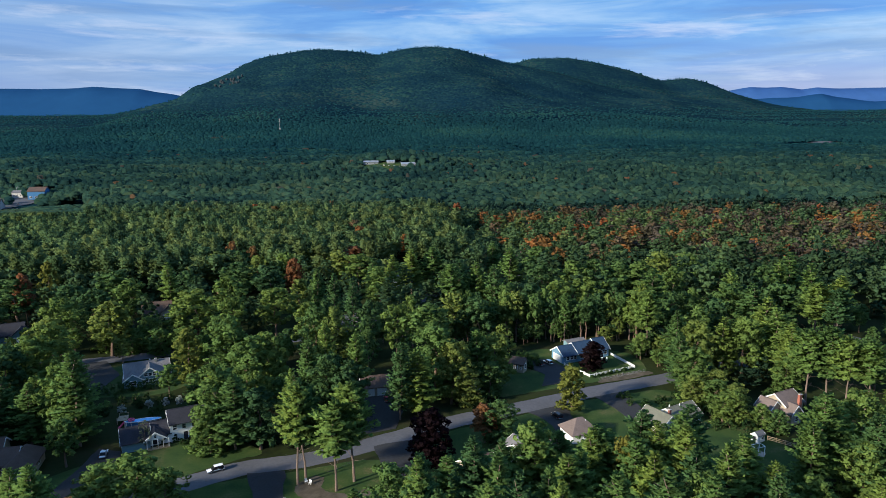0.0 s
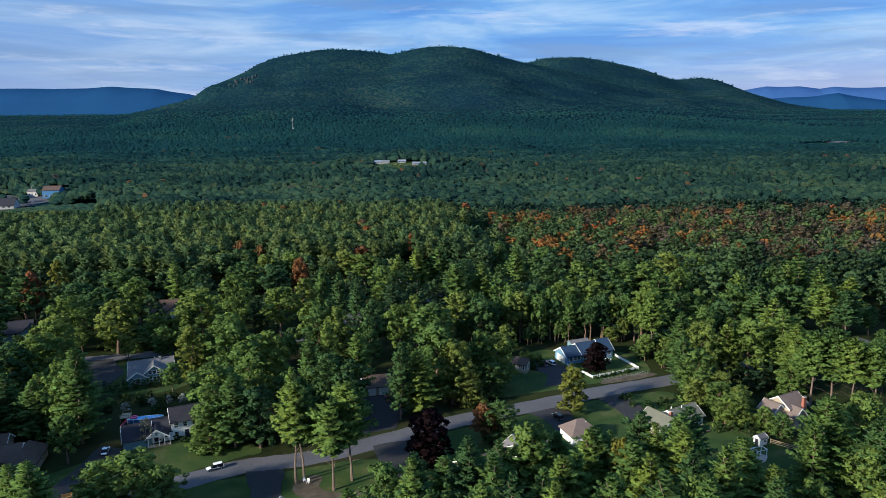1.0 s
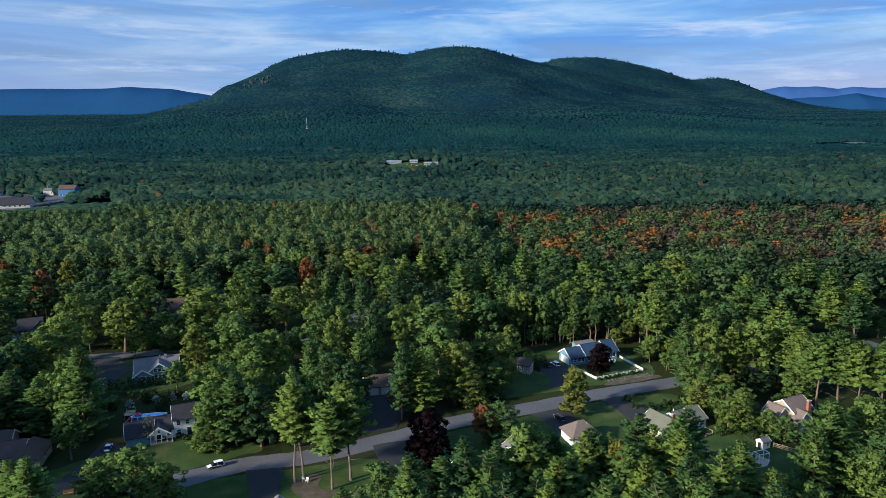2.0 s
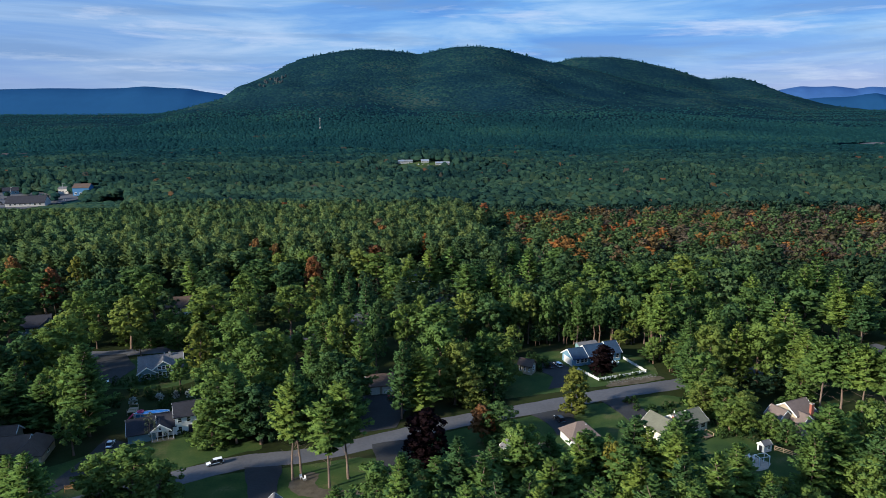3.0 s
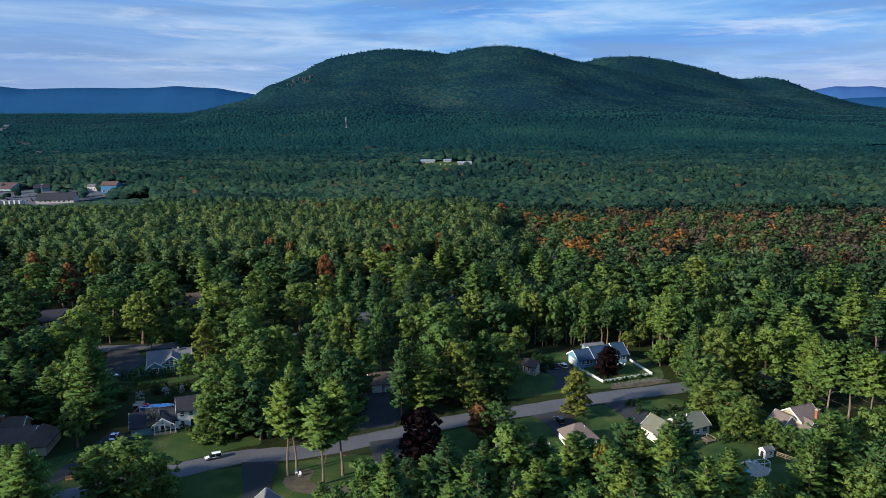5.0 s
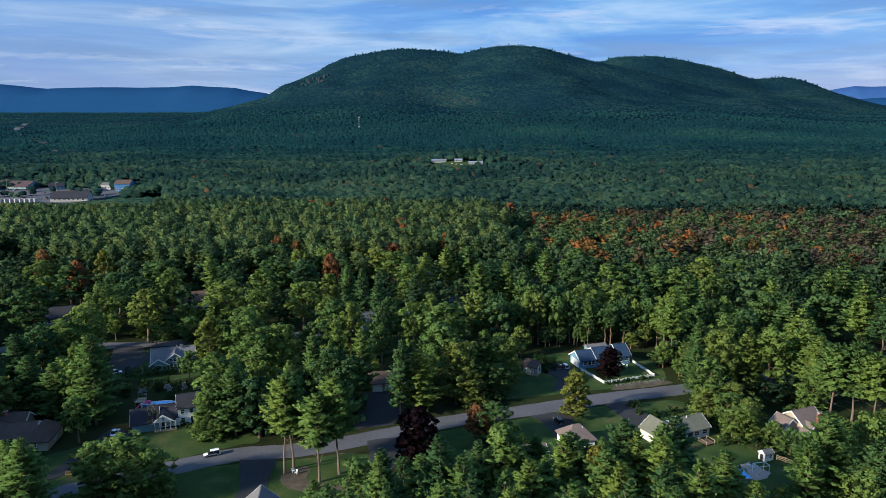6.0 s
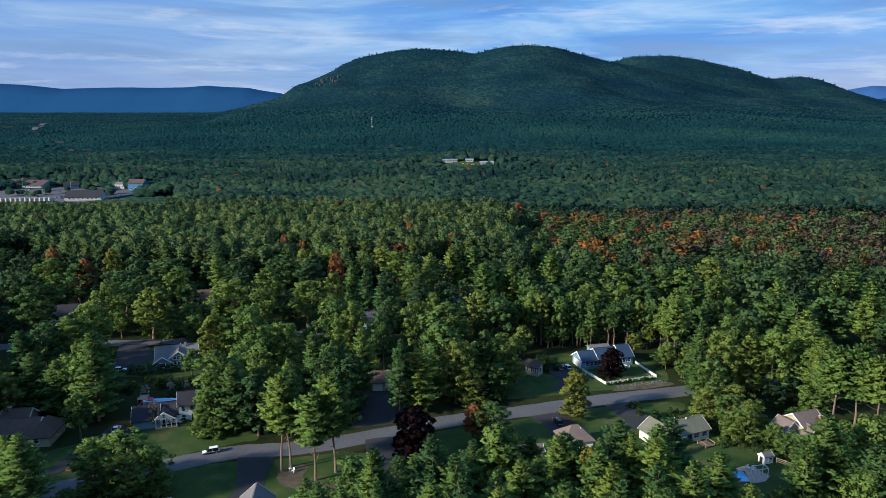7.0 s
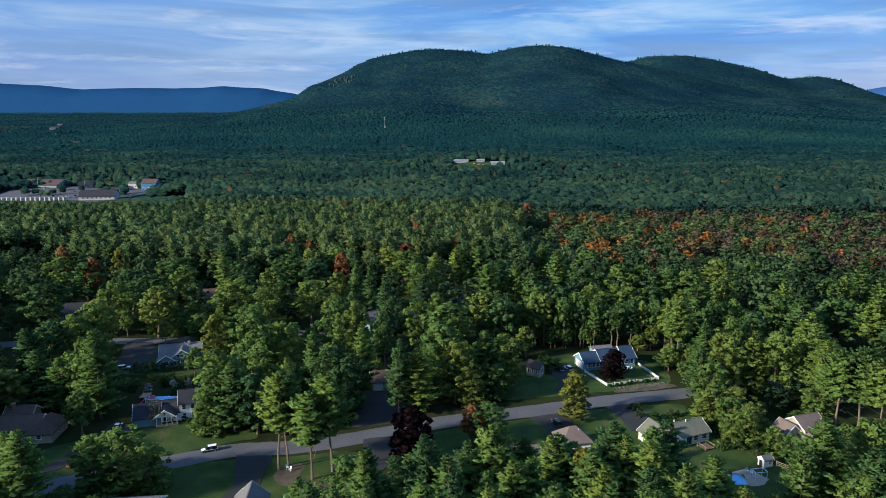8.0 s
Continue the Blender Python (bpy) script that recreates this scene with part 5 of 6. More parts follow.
block(h, (-2.2, 3.0), (5.0, 4.4), 2.5, 1.5, WHITE, ROOF_GREY, axis="v", openings=[("window", "r", 0, 1, 1.2, 1.2)])
h = thing("house", pose(17.0, 128.6, 0, 0, 0, 22) @ Matrix.Scale(0.85, 4), "low house with brown shingle roof among pines", "house")
block(h, (0, 0), (8.0, 6.4), 2.6, 1.9, TAN_WALL, ROOF_BROWN, openings=row_of("window", "f", (-2.5, 2.5), 1, 1.2, 1.2))

# white colonial with dark roof and garage wing
h = thing("house", pose(-50.2, 151.2, 0, 0, 0, 22) @ Matrix.Scale(0.92, 4), "white two-storey colonial house with charcoal shingle roof", "house")
block(h, (4.4, 0.2), (8.6, 6.6), 4.7, 2.2, WHITE, ROOF_DARK, openings=row_of("window", "f", (-3.2, -1.1, 1.1, 3.2), 3.1, 0.85, 1.1) + row_of("window", "f", (-3.2, 2.0, 3.4), 0.8, 0.85, 1.2) + [("door", "f", -0.8, 0.1, 1.0, 2.1)])
block(h, (-2.6, 0.2), (5.4, 5.8), 2.5, 2.2, WHITE, ROOF_DARK, openings=[("window", "f", 1.6, 0.9, 1.0, 1.2)])
block(h, (-3.4, -2.9), (3.4, 4.4), 2.4, 1.6, WHITE, ROOF_DARK, axis="v", openings=[("window", "l", 0, 2.6, 0.5, 0.7)], base=2.15)
part("door", boxed(-3.9, -2.95, -2.78, -2.70, 0.25, 2.2), ROOF_DARK, h)
block(h, (-7.6, -0.9), (6.2, 6.4), 2.4, 2.4, GREY_BLUE_WALL, ROOF_DARK, openings=[("garage", "l", 0, 0, 4.4, 2.1)])
for k in range(5):
    part("porch_post", boxed(-5.4 + k * 1.2, -5.26 + k * 1.2, -5.3, -5.16, 0, 2.4), WHITE, h)
part("porch_floor", boxed(-5.6, -0.3, -5.4, -4.2, 0.0, 0.25), WOOD, h)

# grey-roofed house behind
h = thing("house", pose(-66.9, 187.4, 0, 0, 0, 20) @ Matrix.Scale(0.9, 4), "grey-blue clapboard house with big grey shingle roof", "house")
block(h, (0.2, 1.2), (12.6, 8.0), 2.8, 2.9, GREY_BLUE_WALL, ROOF_GREY, openings=row_of("window", "f", (3.2, 4.8), 1.0, 0.9, 1.3))
block(h, (0.9, -1.9), (5.0, 6.6), 3.0, 2.4, GREY_BLUE_WALL, ROOF_GREY, axis="v", openings=row_of("window", "l", (-2.2, -1.1, 0, 1.1, 2.2), 0.5, 0.85, 1.5) + row_of("window", "l", (-1.2, 0, 1.2), 2.9, 1.0, 1.0))
block(h, (-3.9, -2.9), (4.0, 5.0), 2.4, 1.7, GREY_BLUE_WALL, ROOF_GREY, axis="v", openings=[("window", "l", 0, 0.8, 1.6, 1.3)])
chimney(h, 2.8, 0.6, 6.4, METAL, 0.6, 3.0)
vent(h, 1.2, 2.2, 5.6)

# brown-roofed ranch house
h = thing("house", pose(-80.5, 138.8, 0, 0, 0, 10), "brick and tan ranch house with brown shingle roof", "house")
block(h, (-2.0, 0.4), (12.0, 6.8), 2.6, 2.0, TAN_WALL, ROOF_BROWN, openings=row_of("window", "f", (-3, 1.0, 2.8), 0.9, 1.6, 1.2))
block(h, (4.9, -0.6), (8.2, 5.4), 2.6, 2.0, TAN_WALL, ROOF_BROWN, axis="v", hip=2.2, openings=[("window", "l", 0, 1.0, 1.0, 1.1), ("window", "f", 0, 1.0, 1.0, 1.1)])
block(h, (-3.6, 6.4), (6.0, 5.2), 2.6, 1.8, TAN_WALL, ROOF_BROWN)
chimney(h, -5.0, 5.8, 5.2, w=0.7, low=2)

# grey-roofed house with front gable, close by
h = thing("house", pose(-13.4, 108.6, 0, 0, 0, 10), "grey-roofed house with tan gable peaks below the drive", "house")
block(h, (0, 0), (16.0, 7.6), 2.6, 2.3, TAN_WALL, ROOF_GREY, openings=row_of("window", "b", (-5, 0, 5), 1, 1.2, 1.2))
block(h, (-4.6, 2.6), (7.0, 5.6), 2.7, 2.4, TAN_WALL, ROOF_GREY, axis="v", openings=[("window", "r", 0, 2.5, 1.0, 1.0)])
vent(h, 1.8, 0.8, 4.8)
h = thing("house", pose(-40.0, 107.4, 0, 0, 0, 10), "low house with grey roof and white eaves", "house")
block(h, (0, 0), (12.0, 7.6), 2.6, 1.8, WHITE, ROOF_GREY)

# houses deep among the trees
for x, y, yaw, wall, roof, label in ((1.2, 294.5, -38, WHITE, ROOF_GREY, "grey-roofed house with white trim deep among trees"), (-84.0, 251.0, 15, TAN_WALL, ROOF_BROWN, "brown-roofed house hidden deep among trees"), (-124.0, 228.0, 20, GREY_BLUE_WALL, ROOF_DARK, "dark-roofed house hidden among trees"), (-15.5, 226.0, 40, GREY_BLUE_WALL, ROOF_GREY, "grey-roofed house half hidden behind trees"), (60.5, 332.0, 30, TAN_WALL, ROOF_BROWN, "brown-roofed house at the edge of the wood"), (36.0, 184.8, -30, TAN_WALL, ROOF_BROWN, "small brown outbuilding in the shade of trees")):
    h = thing("house", pose(x, y, 0, 0, 0, yaw), label, "house")
    k = 0.42 if x == 36.0 else 1
    block(h, (0, 0), (9.6 * k, 7.2 * k), 2.7, 2.8 * k, wall, roof, trim=False, openings=row_of("window", "f", (-3 * k, 0, 3 * k), 1, 1.0 * k, 1.3) + [("window", "r", 0, 1, 1.0, 1.3)])
    if k == 1:
        block(h, (4.0, -2.4), (5.6, 5.0), 2.6, 2.0, wall, roof, axis="v", trim=False, openings=[("garage", "l", 0, 0, 4.0, 2.1)])

# shed
h = thing("garden_shed", pose(80.6, 137.3, 0, 0, 0, 24) @ Matrix.Scale(0.86, 4), "small white garden shed with grey shingle roof", "shed")
block(h, (0, 0), (2.7, 2.0), 1.8, 0.7, WHITE, ROOF_GREY, over=0.16, openings=[("window", "f", 0.4, 0.8, 0.9, 0.7), ("door", "l", 0, 0.05, 0.9, 1.6)])

# shaded garage up the drive under the trees
h = thing("garage_building", pose(-4.4, 173.2, 0, 0, 0, 10), "brown-roofed garage with white doors in deep shade", "garage")
block(h, (0, 0), (7.0, 5.6), 2.5, 1.9, TAN_WALL, ROOF_BROWN, openings=row_of("garage", "f", (-1.6, 1.6), 0, 2.5, 2.1))

# wooden deck behind the cream house
deck = thing("wooden_deck", pose(70.6, 144.2, 0, 0, 0, 27) @ Matrix.Scale(0.8, 4), "low brown wooden deck behind the cream house", "deck")
for i in range(16):
    part("board", boxed(-1.6, 1.6, -1.6 + i * 0.2, -1.42 + i * 0.2, 0.42, 0.46), BARK, deck)
for sx in (-1.5, 1.5):
    for sy in (-1.5, 1.5):
        part("post", boxed(sx - 0.06, sx + 0.06, sy - 0.06, sy + 0.06, 0, 1.3), WOOD, deck)
    part("rail", boxed(sx - 0.03, sx + 0.03, -1.5, 1.5, 1.2, 1.28), WOOD, deck)
# ---------------------------------------------------------------- cars
PAINTS = {"white": plain("white_car_paint", (0.75, 0.76, 0.78), 0.25, vary=0.03), "black": plain("black_car_paint", (0.012, 0.012, 0.015), 0.2, vary=0.03), "grey": plain("grey_car_paint", (0.22, 0.23, 0.25), 0.25, 0.3, vary=0.03), "red": plain("red_car_paint", (0.35, 0.02, 0.02), 0.25, vary=0.03)}
CAR_GLASS = plain("car_window_glass", (0.01, 0.011, 0.013), 0.35, vary=0.05)
CAR_GLASS.node_tree.nodes["Principled BSDF"].inputs["Specular IOR Level"].default_value = 0.12
LAMP = plain("lamp_lens", (0.5, 0.5, 0.5), 0.15, vary=0.05)
TAIL = plain("tail_lamp_lens", (0.35, 0.01, 0.01), 0.2, vary=0.05)


def wheel(root, x, y, r):
    bm = bmesh.new()
    bmesh.ops.create_cone(bm, cap_ends=True, segments=12, radius1=r, radius2=r, depth=0.22, matrix=Matrix.Translation((x, y, r)) @ pose(0, 0, 0, 90, 0, 0))
    t = part("wheel", bm, TYRE, root)
    bm = bmesh.new()
    bmesh.ops.create_cone(bm, cap_ends=True, segments=10, radius1=r * 0.6, radius2=r * 0.6, depth=0.25, matrix=Matrix.Translation((x, y, r)) @ pose(0, 0, 0, 90, 0, 0))
    part("rim", bm, METAL, t)


def car(x, y, yaw, paint, shape, label, z=0.09):
    """A car, 4.6 m long, nose towards +x. shape: suv, sedan or pickup."""
    root = thing("car" if shape != "pickup" else "pickup_truck", pose(x, y, z, 0, 0, yaw) @ Matrix.Scale(0.76, 4), label, "car")
    tall = {"suv": 1.56, "sedan": 1.45, "pickup": 1.75}[shape]
    belt = tall * 0.48
    out = [(-2.22, 0.32), (-2.32, 0.55), (-2.28, belt - 0.06), (-2.15, belt), (1.15, belt), (1.8, belt * 0.93), (2.2, belt * 0.8), (2.33, 0.6), (2.28, 0.32)]
    b = prism(out, 1.84, Matrix.Translation((0, -0.92, 0)))
    for v in b.verts:
        v.co.y *= 1 - 0.10 * smooth(1.3, 2.4, abs(v.co.x)) - 0.05 * smooth(0.75, belt, v.co.z)
    bmesh.ops.bevel(b, geom=list(b.edges), offset=0.07, segments=2, affect="EDGES")
    part("body", b, PAINTS[paint], root)
    back, front = {"suv": (-2.15, 1.15), "sedan": (-1.6, 1.0), "pickup": (-0.5, 1.1)}[shape]
    cab = prism([(back, belt - 0.02), (back + (0.3 if shape != "sedan" else 0.6), tall), (front - 0.75, tall), (front, belt - 0.02)], 1.62, Matrix.Translation((0, -0.81, 0)))
    for v in cab.verts:
        v.co.y *= 1 - 0.15 * smooth(belt, tall, v.co.z)
    part("window_band", cab, CAR_GLASS, root, "dark glazed cabin")
    roof = boxed(back + (0.28 if shape != "sedan" else 0.58), front - 0.70, -0.68, 0.68, tall - 0.03, tall + 0.05, bevel=0.03)
    part("roof", roof, PAINTS[paint], root)
    for s in (-1, 1):
        part("sill", boxed(-2.2, 2.2, s * 0.9 - 0.03, s * 0.9 + 0.03, 0.3, 0.52), TYRE, root, "dark plastic sill")
        for px in (back + 0.05, (back + front) / 2):
            lean = -0.25 if px > 0.3 else 0.12
            part("pillar", prism([(px, belt), (px + 0.07, belt), (px + 0.07 + lean, tall), (px + lean, tall)], 0.04, Matrix.Translation((0, s * 0.82 - 0.02, 0))), PAINTS[paint], root)
        for wx in (-1.42, 1.42):
            arch = bmesh.new()
            bmesh.ops.create_cone(arch, cap_ends=True, segments=12, radius1=0.43, radius2=0.43, depth=0.06, matrix=Matrix.Translation((wx, s * 0.9, 0.38)) @ pose(0, 0, 0, 90, 0, 0))
            part("wheel_arch", arch, TYRE, root)
        part("headlight", boxed(2.2, 2.3, s * 0.68 - 0.16, s * 0.68 + 0.16, 0.62, 0.76), LAMP, root)
        part("tail_lamp", boxed(-2.32, -2.26, s * 0.74 - 0.1, s * 0.74 + 0.1, 0.75, 1.0), TAIL, root)
        for wx in (-1.42, 1.42):
            wheel(root, wx, s * 0.82, 0.34)
    part("bumper", boxed(2.24, 2.36, -0.8, 0.8, 0.32, 0.52, bevel=0.03), PAINTS["grey"], root)
    part("bumper", boxed(-2.38, -2.24, -0.8, 0.8, 0.36, 0.56, bevel=0.03), PAINTS["grey"], root)
    if shape == "pickup":
        part("cargo_bed", boxed(-2.18, -0.6, -0.72, 0.72, belt - 0.01, belt + 0.03), TYRE, root)
        for s in (-1, 1):
            part("bed_side", boxed(-2.25, -0.5, s * 0.84 - 0.05, s * 0.84 + 0.05, belt - 0.05, belt + 0.12), PAINTS[paint], root)
    return root


car(-36.0, 134.6, 207, "white", "suv", "white SUV standing on the grey village road", 0.06)
car(43.0, 188.9, 112, "black", "sedan", "black sedan parked on the blue house's drive", 0.085)
car(45.6, 189.4, 112, "white", "suv", "silver-white SUV parked beside the garage", 0.085)
car(21.8, 172.4, 150, "white", "sedan", "white sedan parked under the trees", 0.02)
car(-1.2, 167.2, 100, "red", "sedan", "dark red sedan in a shaded drive", 0.09)
car(39.4, 153.4, 108, "black", "suv", "black SUV parked on a dark drive", 0.08)
car(-61.6, 143.6, 100, "white", "sedan", "white sedan parked beside the garage", 0.09)
car(-25.5, 266.7, 10, "white", "pickup", "white pickup truck in a clearing of the wood", 0.0)
car(9.5, 291.5, 0, "white", "sedan", "white sedan parked beside the grey-roofed house", 0.03)
car(-80.3, 180.2, 30, "white", "suv", "white SUV parked near the grey-blue house", 0.09)

# ---------------------------------------------------------------- white picket fence
fence = thing("picket_fence", Matrix.Diagonal((1, 1, 0.82, 1)), "white painted picket fence round the blue house's yard", "fence")
POST = boxed(-0.07, 0.07, -0.07, 0.07, 0, 1.15)
post_mesh = bpy.data.meshes.new("post")
POST.to_mesh(post_mesh)
POST.free()
post_mesh.materials.append(WHITE)
pk = prism([(-0.065, 0.1), (0.065, 0.1), (0.065, 0.95), (0, 1.03), (-0.065, 0.95)], 0.025)
picket_mesh = bpy.data.meshes.new("picket")
pk.to_mesh(picket_mesh)
pk.free()
picket_mesh.materials.append(WHITE)
CORNERS = [(49.9, 187.6), (54.6, 177.9), (69.3, 183.6), (65.9, 194.6)]
for n, ((x0, y0), (x1, y1)) in enumerate(zip(CORNERS, CORNERS[1:])):
    L = math.hypot(x1 - x0, y1 - y0)
    a = math.degrees(math.atan2(y1 - y0, x1 - x0))
    bays = max(1, round(L / 2.3))
    for i in range(bays + (n == 2)):
        p = new("post", post_mesh)
        p.parent = fence
        p.matrix_basis = pose(x0 + (x1 - x0) * i / bays, y0 + (y1 - y0) * i / bays, 0, 0, 0, a)
    for z in (0.3, 0.78):
        part("rail", boxed(0, L, -0.02, 0.02, z, z + 0.09, pose(x0, y0, 0, 0, 0, a)), WHITE, fence)
    for i in range(bays):
        k = 11 if n != 1 else 9
        for j in range(k):
            s = (i + (j + 1) / (k + 1) * (1 if n != 1 else 0.78)) / bays
            q = new("picket", picket_mesh)
            q.parent = fence
            q.matrix_basis = pose(x0 + (x1 - x0) * s, y0 + (y1 - y0) * s, 0, 0, 0, a) @ Matrix.Translation((0, -0.05, 0))

# wooden fence by the shed
fence = thing("board_fence", pose(0, 0, 0), "low weathered wooden board fence beside the shed", "fence")
for (x0, y0), (x1, y1) in (((82.8, 137.2), (86.6, 133.4)), ((86.6, 133.4), (90.5, 134.0))):
    L, a = math.hypot(x1 - x0, y1 - y0), math.degrees(math.atan2(y1 - y0, x1 - x0))
    m = pose(x0, y0, 0, 0, 0, a)
    for i in range(int(L / 1.8) + 1):
        part("post", boxed(i * 1.8 - 0.06, i * 1.8 + 0.06, -0.06, 0.06, 0, 1.2, m), WOOD, fence)
    for z in (0.25, 0.6, 0.95):
        part("board", boxed(0, L, -0.1, -0.06, z, z + 0.16, m), WOOD, fence)

# ---------------------------------------------------------------- field-stone wall by the verge
wall = thing("stone_wall", pose(0, 0, 0), "low dry wall of grey field stones along the verge", "wall")
stones = []
for i in range(5):
    r = random.Random(900 + i)
    bm = bmesh.new()
    bmesh.ops.create_icosphere(bm, subdivisions=1, radius=0.5)
    for v in bm.verts:
        v.co = Vector((v.co.x * r.uniform(0.8, 1.2), v.co.y * r.uniform(0.7, 1.0), v.co.z * r.uniform(0.5, 0.8)))
    me = bpy.data.meshes.new("stone")
    bm.to_mesh(me)
    bm.free()
    me.materials.append(STONE)
    stones.append(me)
r = random.Random(31)
for i in range(110):
    s = i / 109
    o = new("stone", r.choice(stones))
    o.parent = wall
    k = r.uniform(0.2, 0.6)
    o.matrix_basis = pose(56.5 + 14.5 * s + r.uniform(-0.4, 0.4), 175.9 + 5.2 * s + r.uniform(-0.9, 0.9), k * 0.2, r.uniform(-15, 15), r.uniform(-15, 15), r.uniform(0, 360)) @ Matrix.Diagonal((k, k, k, 1))

# ---------------------------------------------------------------- pools and yards


def oval(rx, ry, z0, z1, m, n=28):
    bm = bmesh.new()
    lo = [bm.verts.new(m @ Vector((math.cos(6.283 * i / n) * rx, math.sin(6.283 * i / n) * ry, z0))) for i in range(n)]
    hi = [bm.verts.new(m @ Vector((math.cos(6.283 * i / n) * rx, math.sin(6.283 * i / n) * ry, z1))) for i in range(n)]
    bm.faces.new(hi)
    bm.faces.new(lo[::-1])
    for i in range(n):
        bm.faces.new((lo[i], lo[(i + 1) % n], hi[(i + 1) % n], hi[i]))
    return bm


def ring(rx, ry, w, z0, z1, m, n=28):
    bm = bmesh.new()
    rows = []
    for i in range(n):
        c, s = math.cos(6.283 * i / n), math.sin(6.283 * i / n)
        rows.append([bm.verts.new(m @ Vector((c * (rx + d), s * (ry + d), z))) for d, z in ((0, z0), (w, z0), (w, z1), (0, z1))])
    for i in range(n):
        a, b = rows[i], rows[(i + 1) % n]
        for k in range(4):
            bm.faces.new((a[k], b[k], b[(k + 1) % 4], a[(k + 1) % 4]))
    bmesh.ops.recalc_face_normals(bm, faces=bm.faces)
    return bm


I4 = Matrix.Identity(4)
pool = thing("above_ground_pool", pose(-58.6, 159.2, 0, 0, 0, 12) @ Matrix.Diagonal((0.9, 0.42, 0.8, 1)), "oval above-ground pool with blue sides and white rim", "pool")
part("pool_wall", oval(4.4, 2.3, -0.05, 1.15, I4), BRIGHT_BLUE, pool)
part("water", oval(4.3, 2.2, 1.15, 1.19, I4), POOL_BLUE, pool)
part("rim", ring(4.25, 2.15, 0.28, 1.12, 1.26, I4), WHITE, pool)
for i in range(14):
    a = 6.283 * i / 14
    part("wall_post", boxed(math.cos(a) * 4.47 - 0.06, math.cos(a) * 4.47 + 0.06, math.sin(a) * 2.37 - 0.06, math.sin(a) * 2.37 + 0.06, 0, 1.15), WHITE, pool)
deck = thing("pool_deck", pose(-63.7, 160.6, 0, 0, 0, 10) @ Matrix.Scale(0.85, 4), "raised wooden deck beside the above-ground pool", "deck")
for i in range(12):
    part("board", boxed(-1.3 + i * 0.22, -1.1 + i * 0.22, -1.8, 1.8, 1.1, 1.14), WOOD, deck)
for sx in (-1.2, 1.1):
    for sy in (-1.7, 1.7):
        part("post", boxed(sx - 0.06, sx + 0.06, sy - 0.06, sy + 0.06, -0.05, 2.0), WOOD, deck)
for sy in (-1.75, 1.7):
    part("rail", boxed(-1.3, 1.3, sy, sy + 0.05, 1.9, 2.0), WOOD, deck)
flt = thing("pool_float", pose(-61.2, 159.0, 1.06, 0, 0, 20), "pink inflatable ring lying at the pool's edge", "pool float")
part("ring", ring(0.45, 0.45, 0.35, 0, 0.28, I4, 16), PINK, flt)
slide = thing("pool_toy", pose(-62.6, 156.9, 0.0, 0, 0, 30), "pink and white plastic garden toy slide", "toy")
part("slide", prism([(-0.9, 0.05), (-0.7, 0.05), (0.6, 1.2), (0.6, 1.4)], 0.7), PINK, slide)
part("ladder", boxed(0.6, 0.75, 0, 0.7, -0.02, 1.4), WHITE, slide)

pool = thing("sunken_pool", pose(73.1, 130.9, 0, 0, 0, 6), "small bright blue garden pool with pale stone surround", "pool")
part("water", boxed(-1.2, 1.2, -1.9, 1.9, 0.0, 0.10), POOL_BLUE, pool)
for x0, x1, y0, y1 in ((-1.5, -1.2, -2.2, 2.2), (1.2, 1.5, -2.2, 2.2), (-1.2, 1.2, -2.2, -1.9), (-1.2, 1.2, 1.9, 2.2)):
    part("coping", boxed(x0, x1, y0, y1, 0.0, 0.15, bevel=0.02), PAVERS, pool)
patch("terrace", [(74.8, 128.6), (77.4, 129.2), (79.2, 131.7), (77.2, 134.5), (76.0, 135.7), (73.0, 134.0), (72.8, 133.3), (74.8, 133.2)], PAVERS, 0.06, "pale paved terrace beside the blue pool", "terrace", 91)


def tube_frame(name, x, y, yaw, label, category):
    root = thing(name, pose(x, y, 0.05, 0, 0, yaw), label, category)
    for s in (-1, 1):
        part("upright", boxed(-1.3, -1.2, s * 0.8 - 0.05, s * 0.8 + 0.05, 0, 1.9), WHITE, root)
        part("upright", boxed(1.2, 1.3, s * 0.8 - 0.05, s * 0.8 + 0.05, 0, 1.9), WHITE, root)
        part("top_bar", boxed(-1.3, 1.3, s * 0.8 - 0.05, s * 0.8 + 0.05, 1.9, 2.0), WHITE, root)
    for sx in (-1.25, 1.25):
        part("cross_bar", boxed(sx - 0.05, sx + 0.05, -0.85, 0.85, 2.0, 2.08), WHITE, root)


tube_frame("pergola", 77.1, 131.2, 15, "white tubular pergola standing on the terrace", "pergola")


def garden_chair(x, y, yaw, material, label, z=0.06):
    root = thing("garden_chair", pose(x, y, z, 0, 0, yaw) @ Matrix.Scale(0.88, 4), label, "chair")
    for sx in (-0.24, 0.24):
        for sy in (-0.24, 0.24):
            part("leg", boxed(sx - 0.03, sx + 0.03, sy - 0.03, sy + 0.03, 0, 0.42), material, root)
    part("seat", boxed(-0.29, 0.29, -0.29, 0.29, 0.42, 0.47, bevel=0.01), material, root)
    part("backrest", boxed(-0.29, 0.29, 0.24, 0.29, 0.5, 1.0, bevel=0.01), material, root)


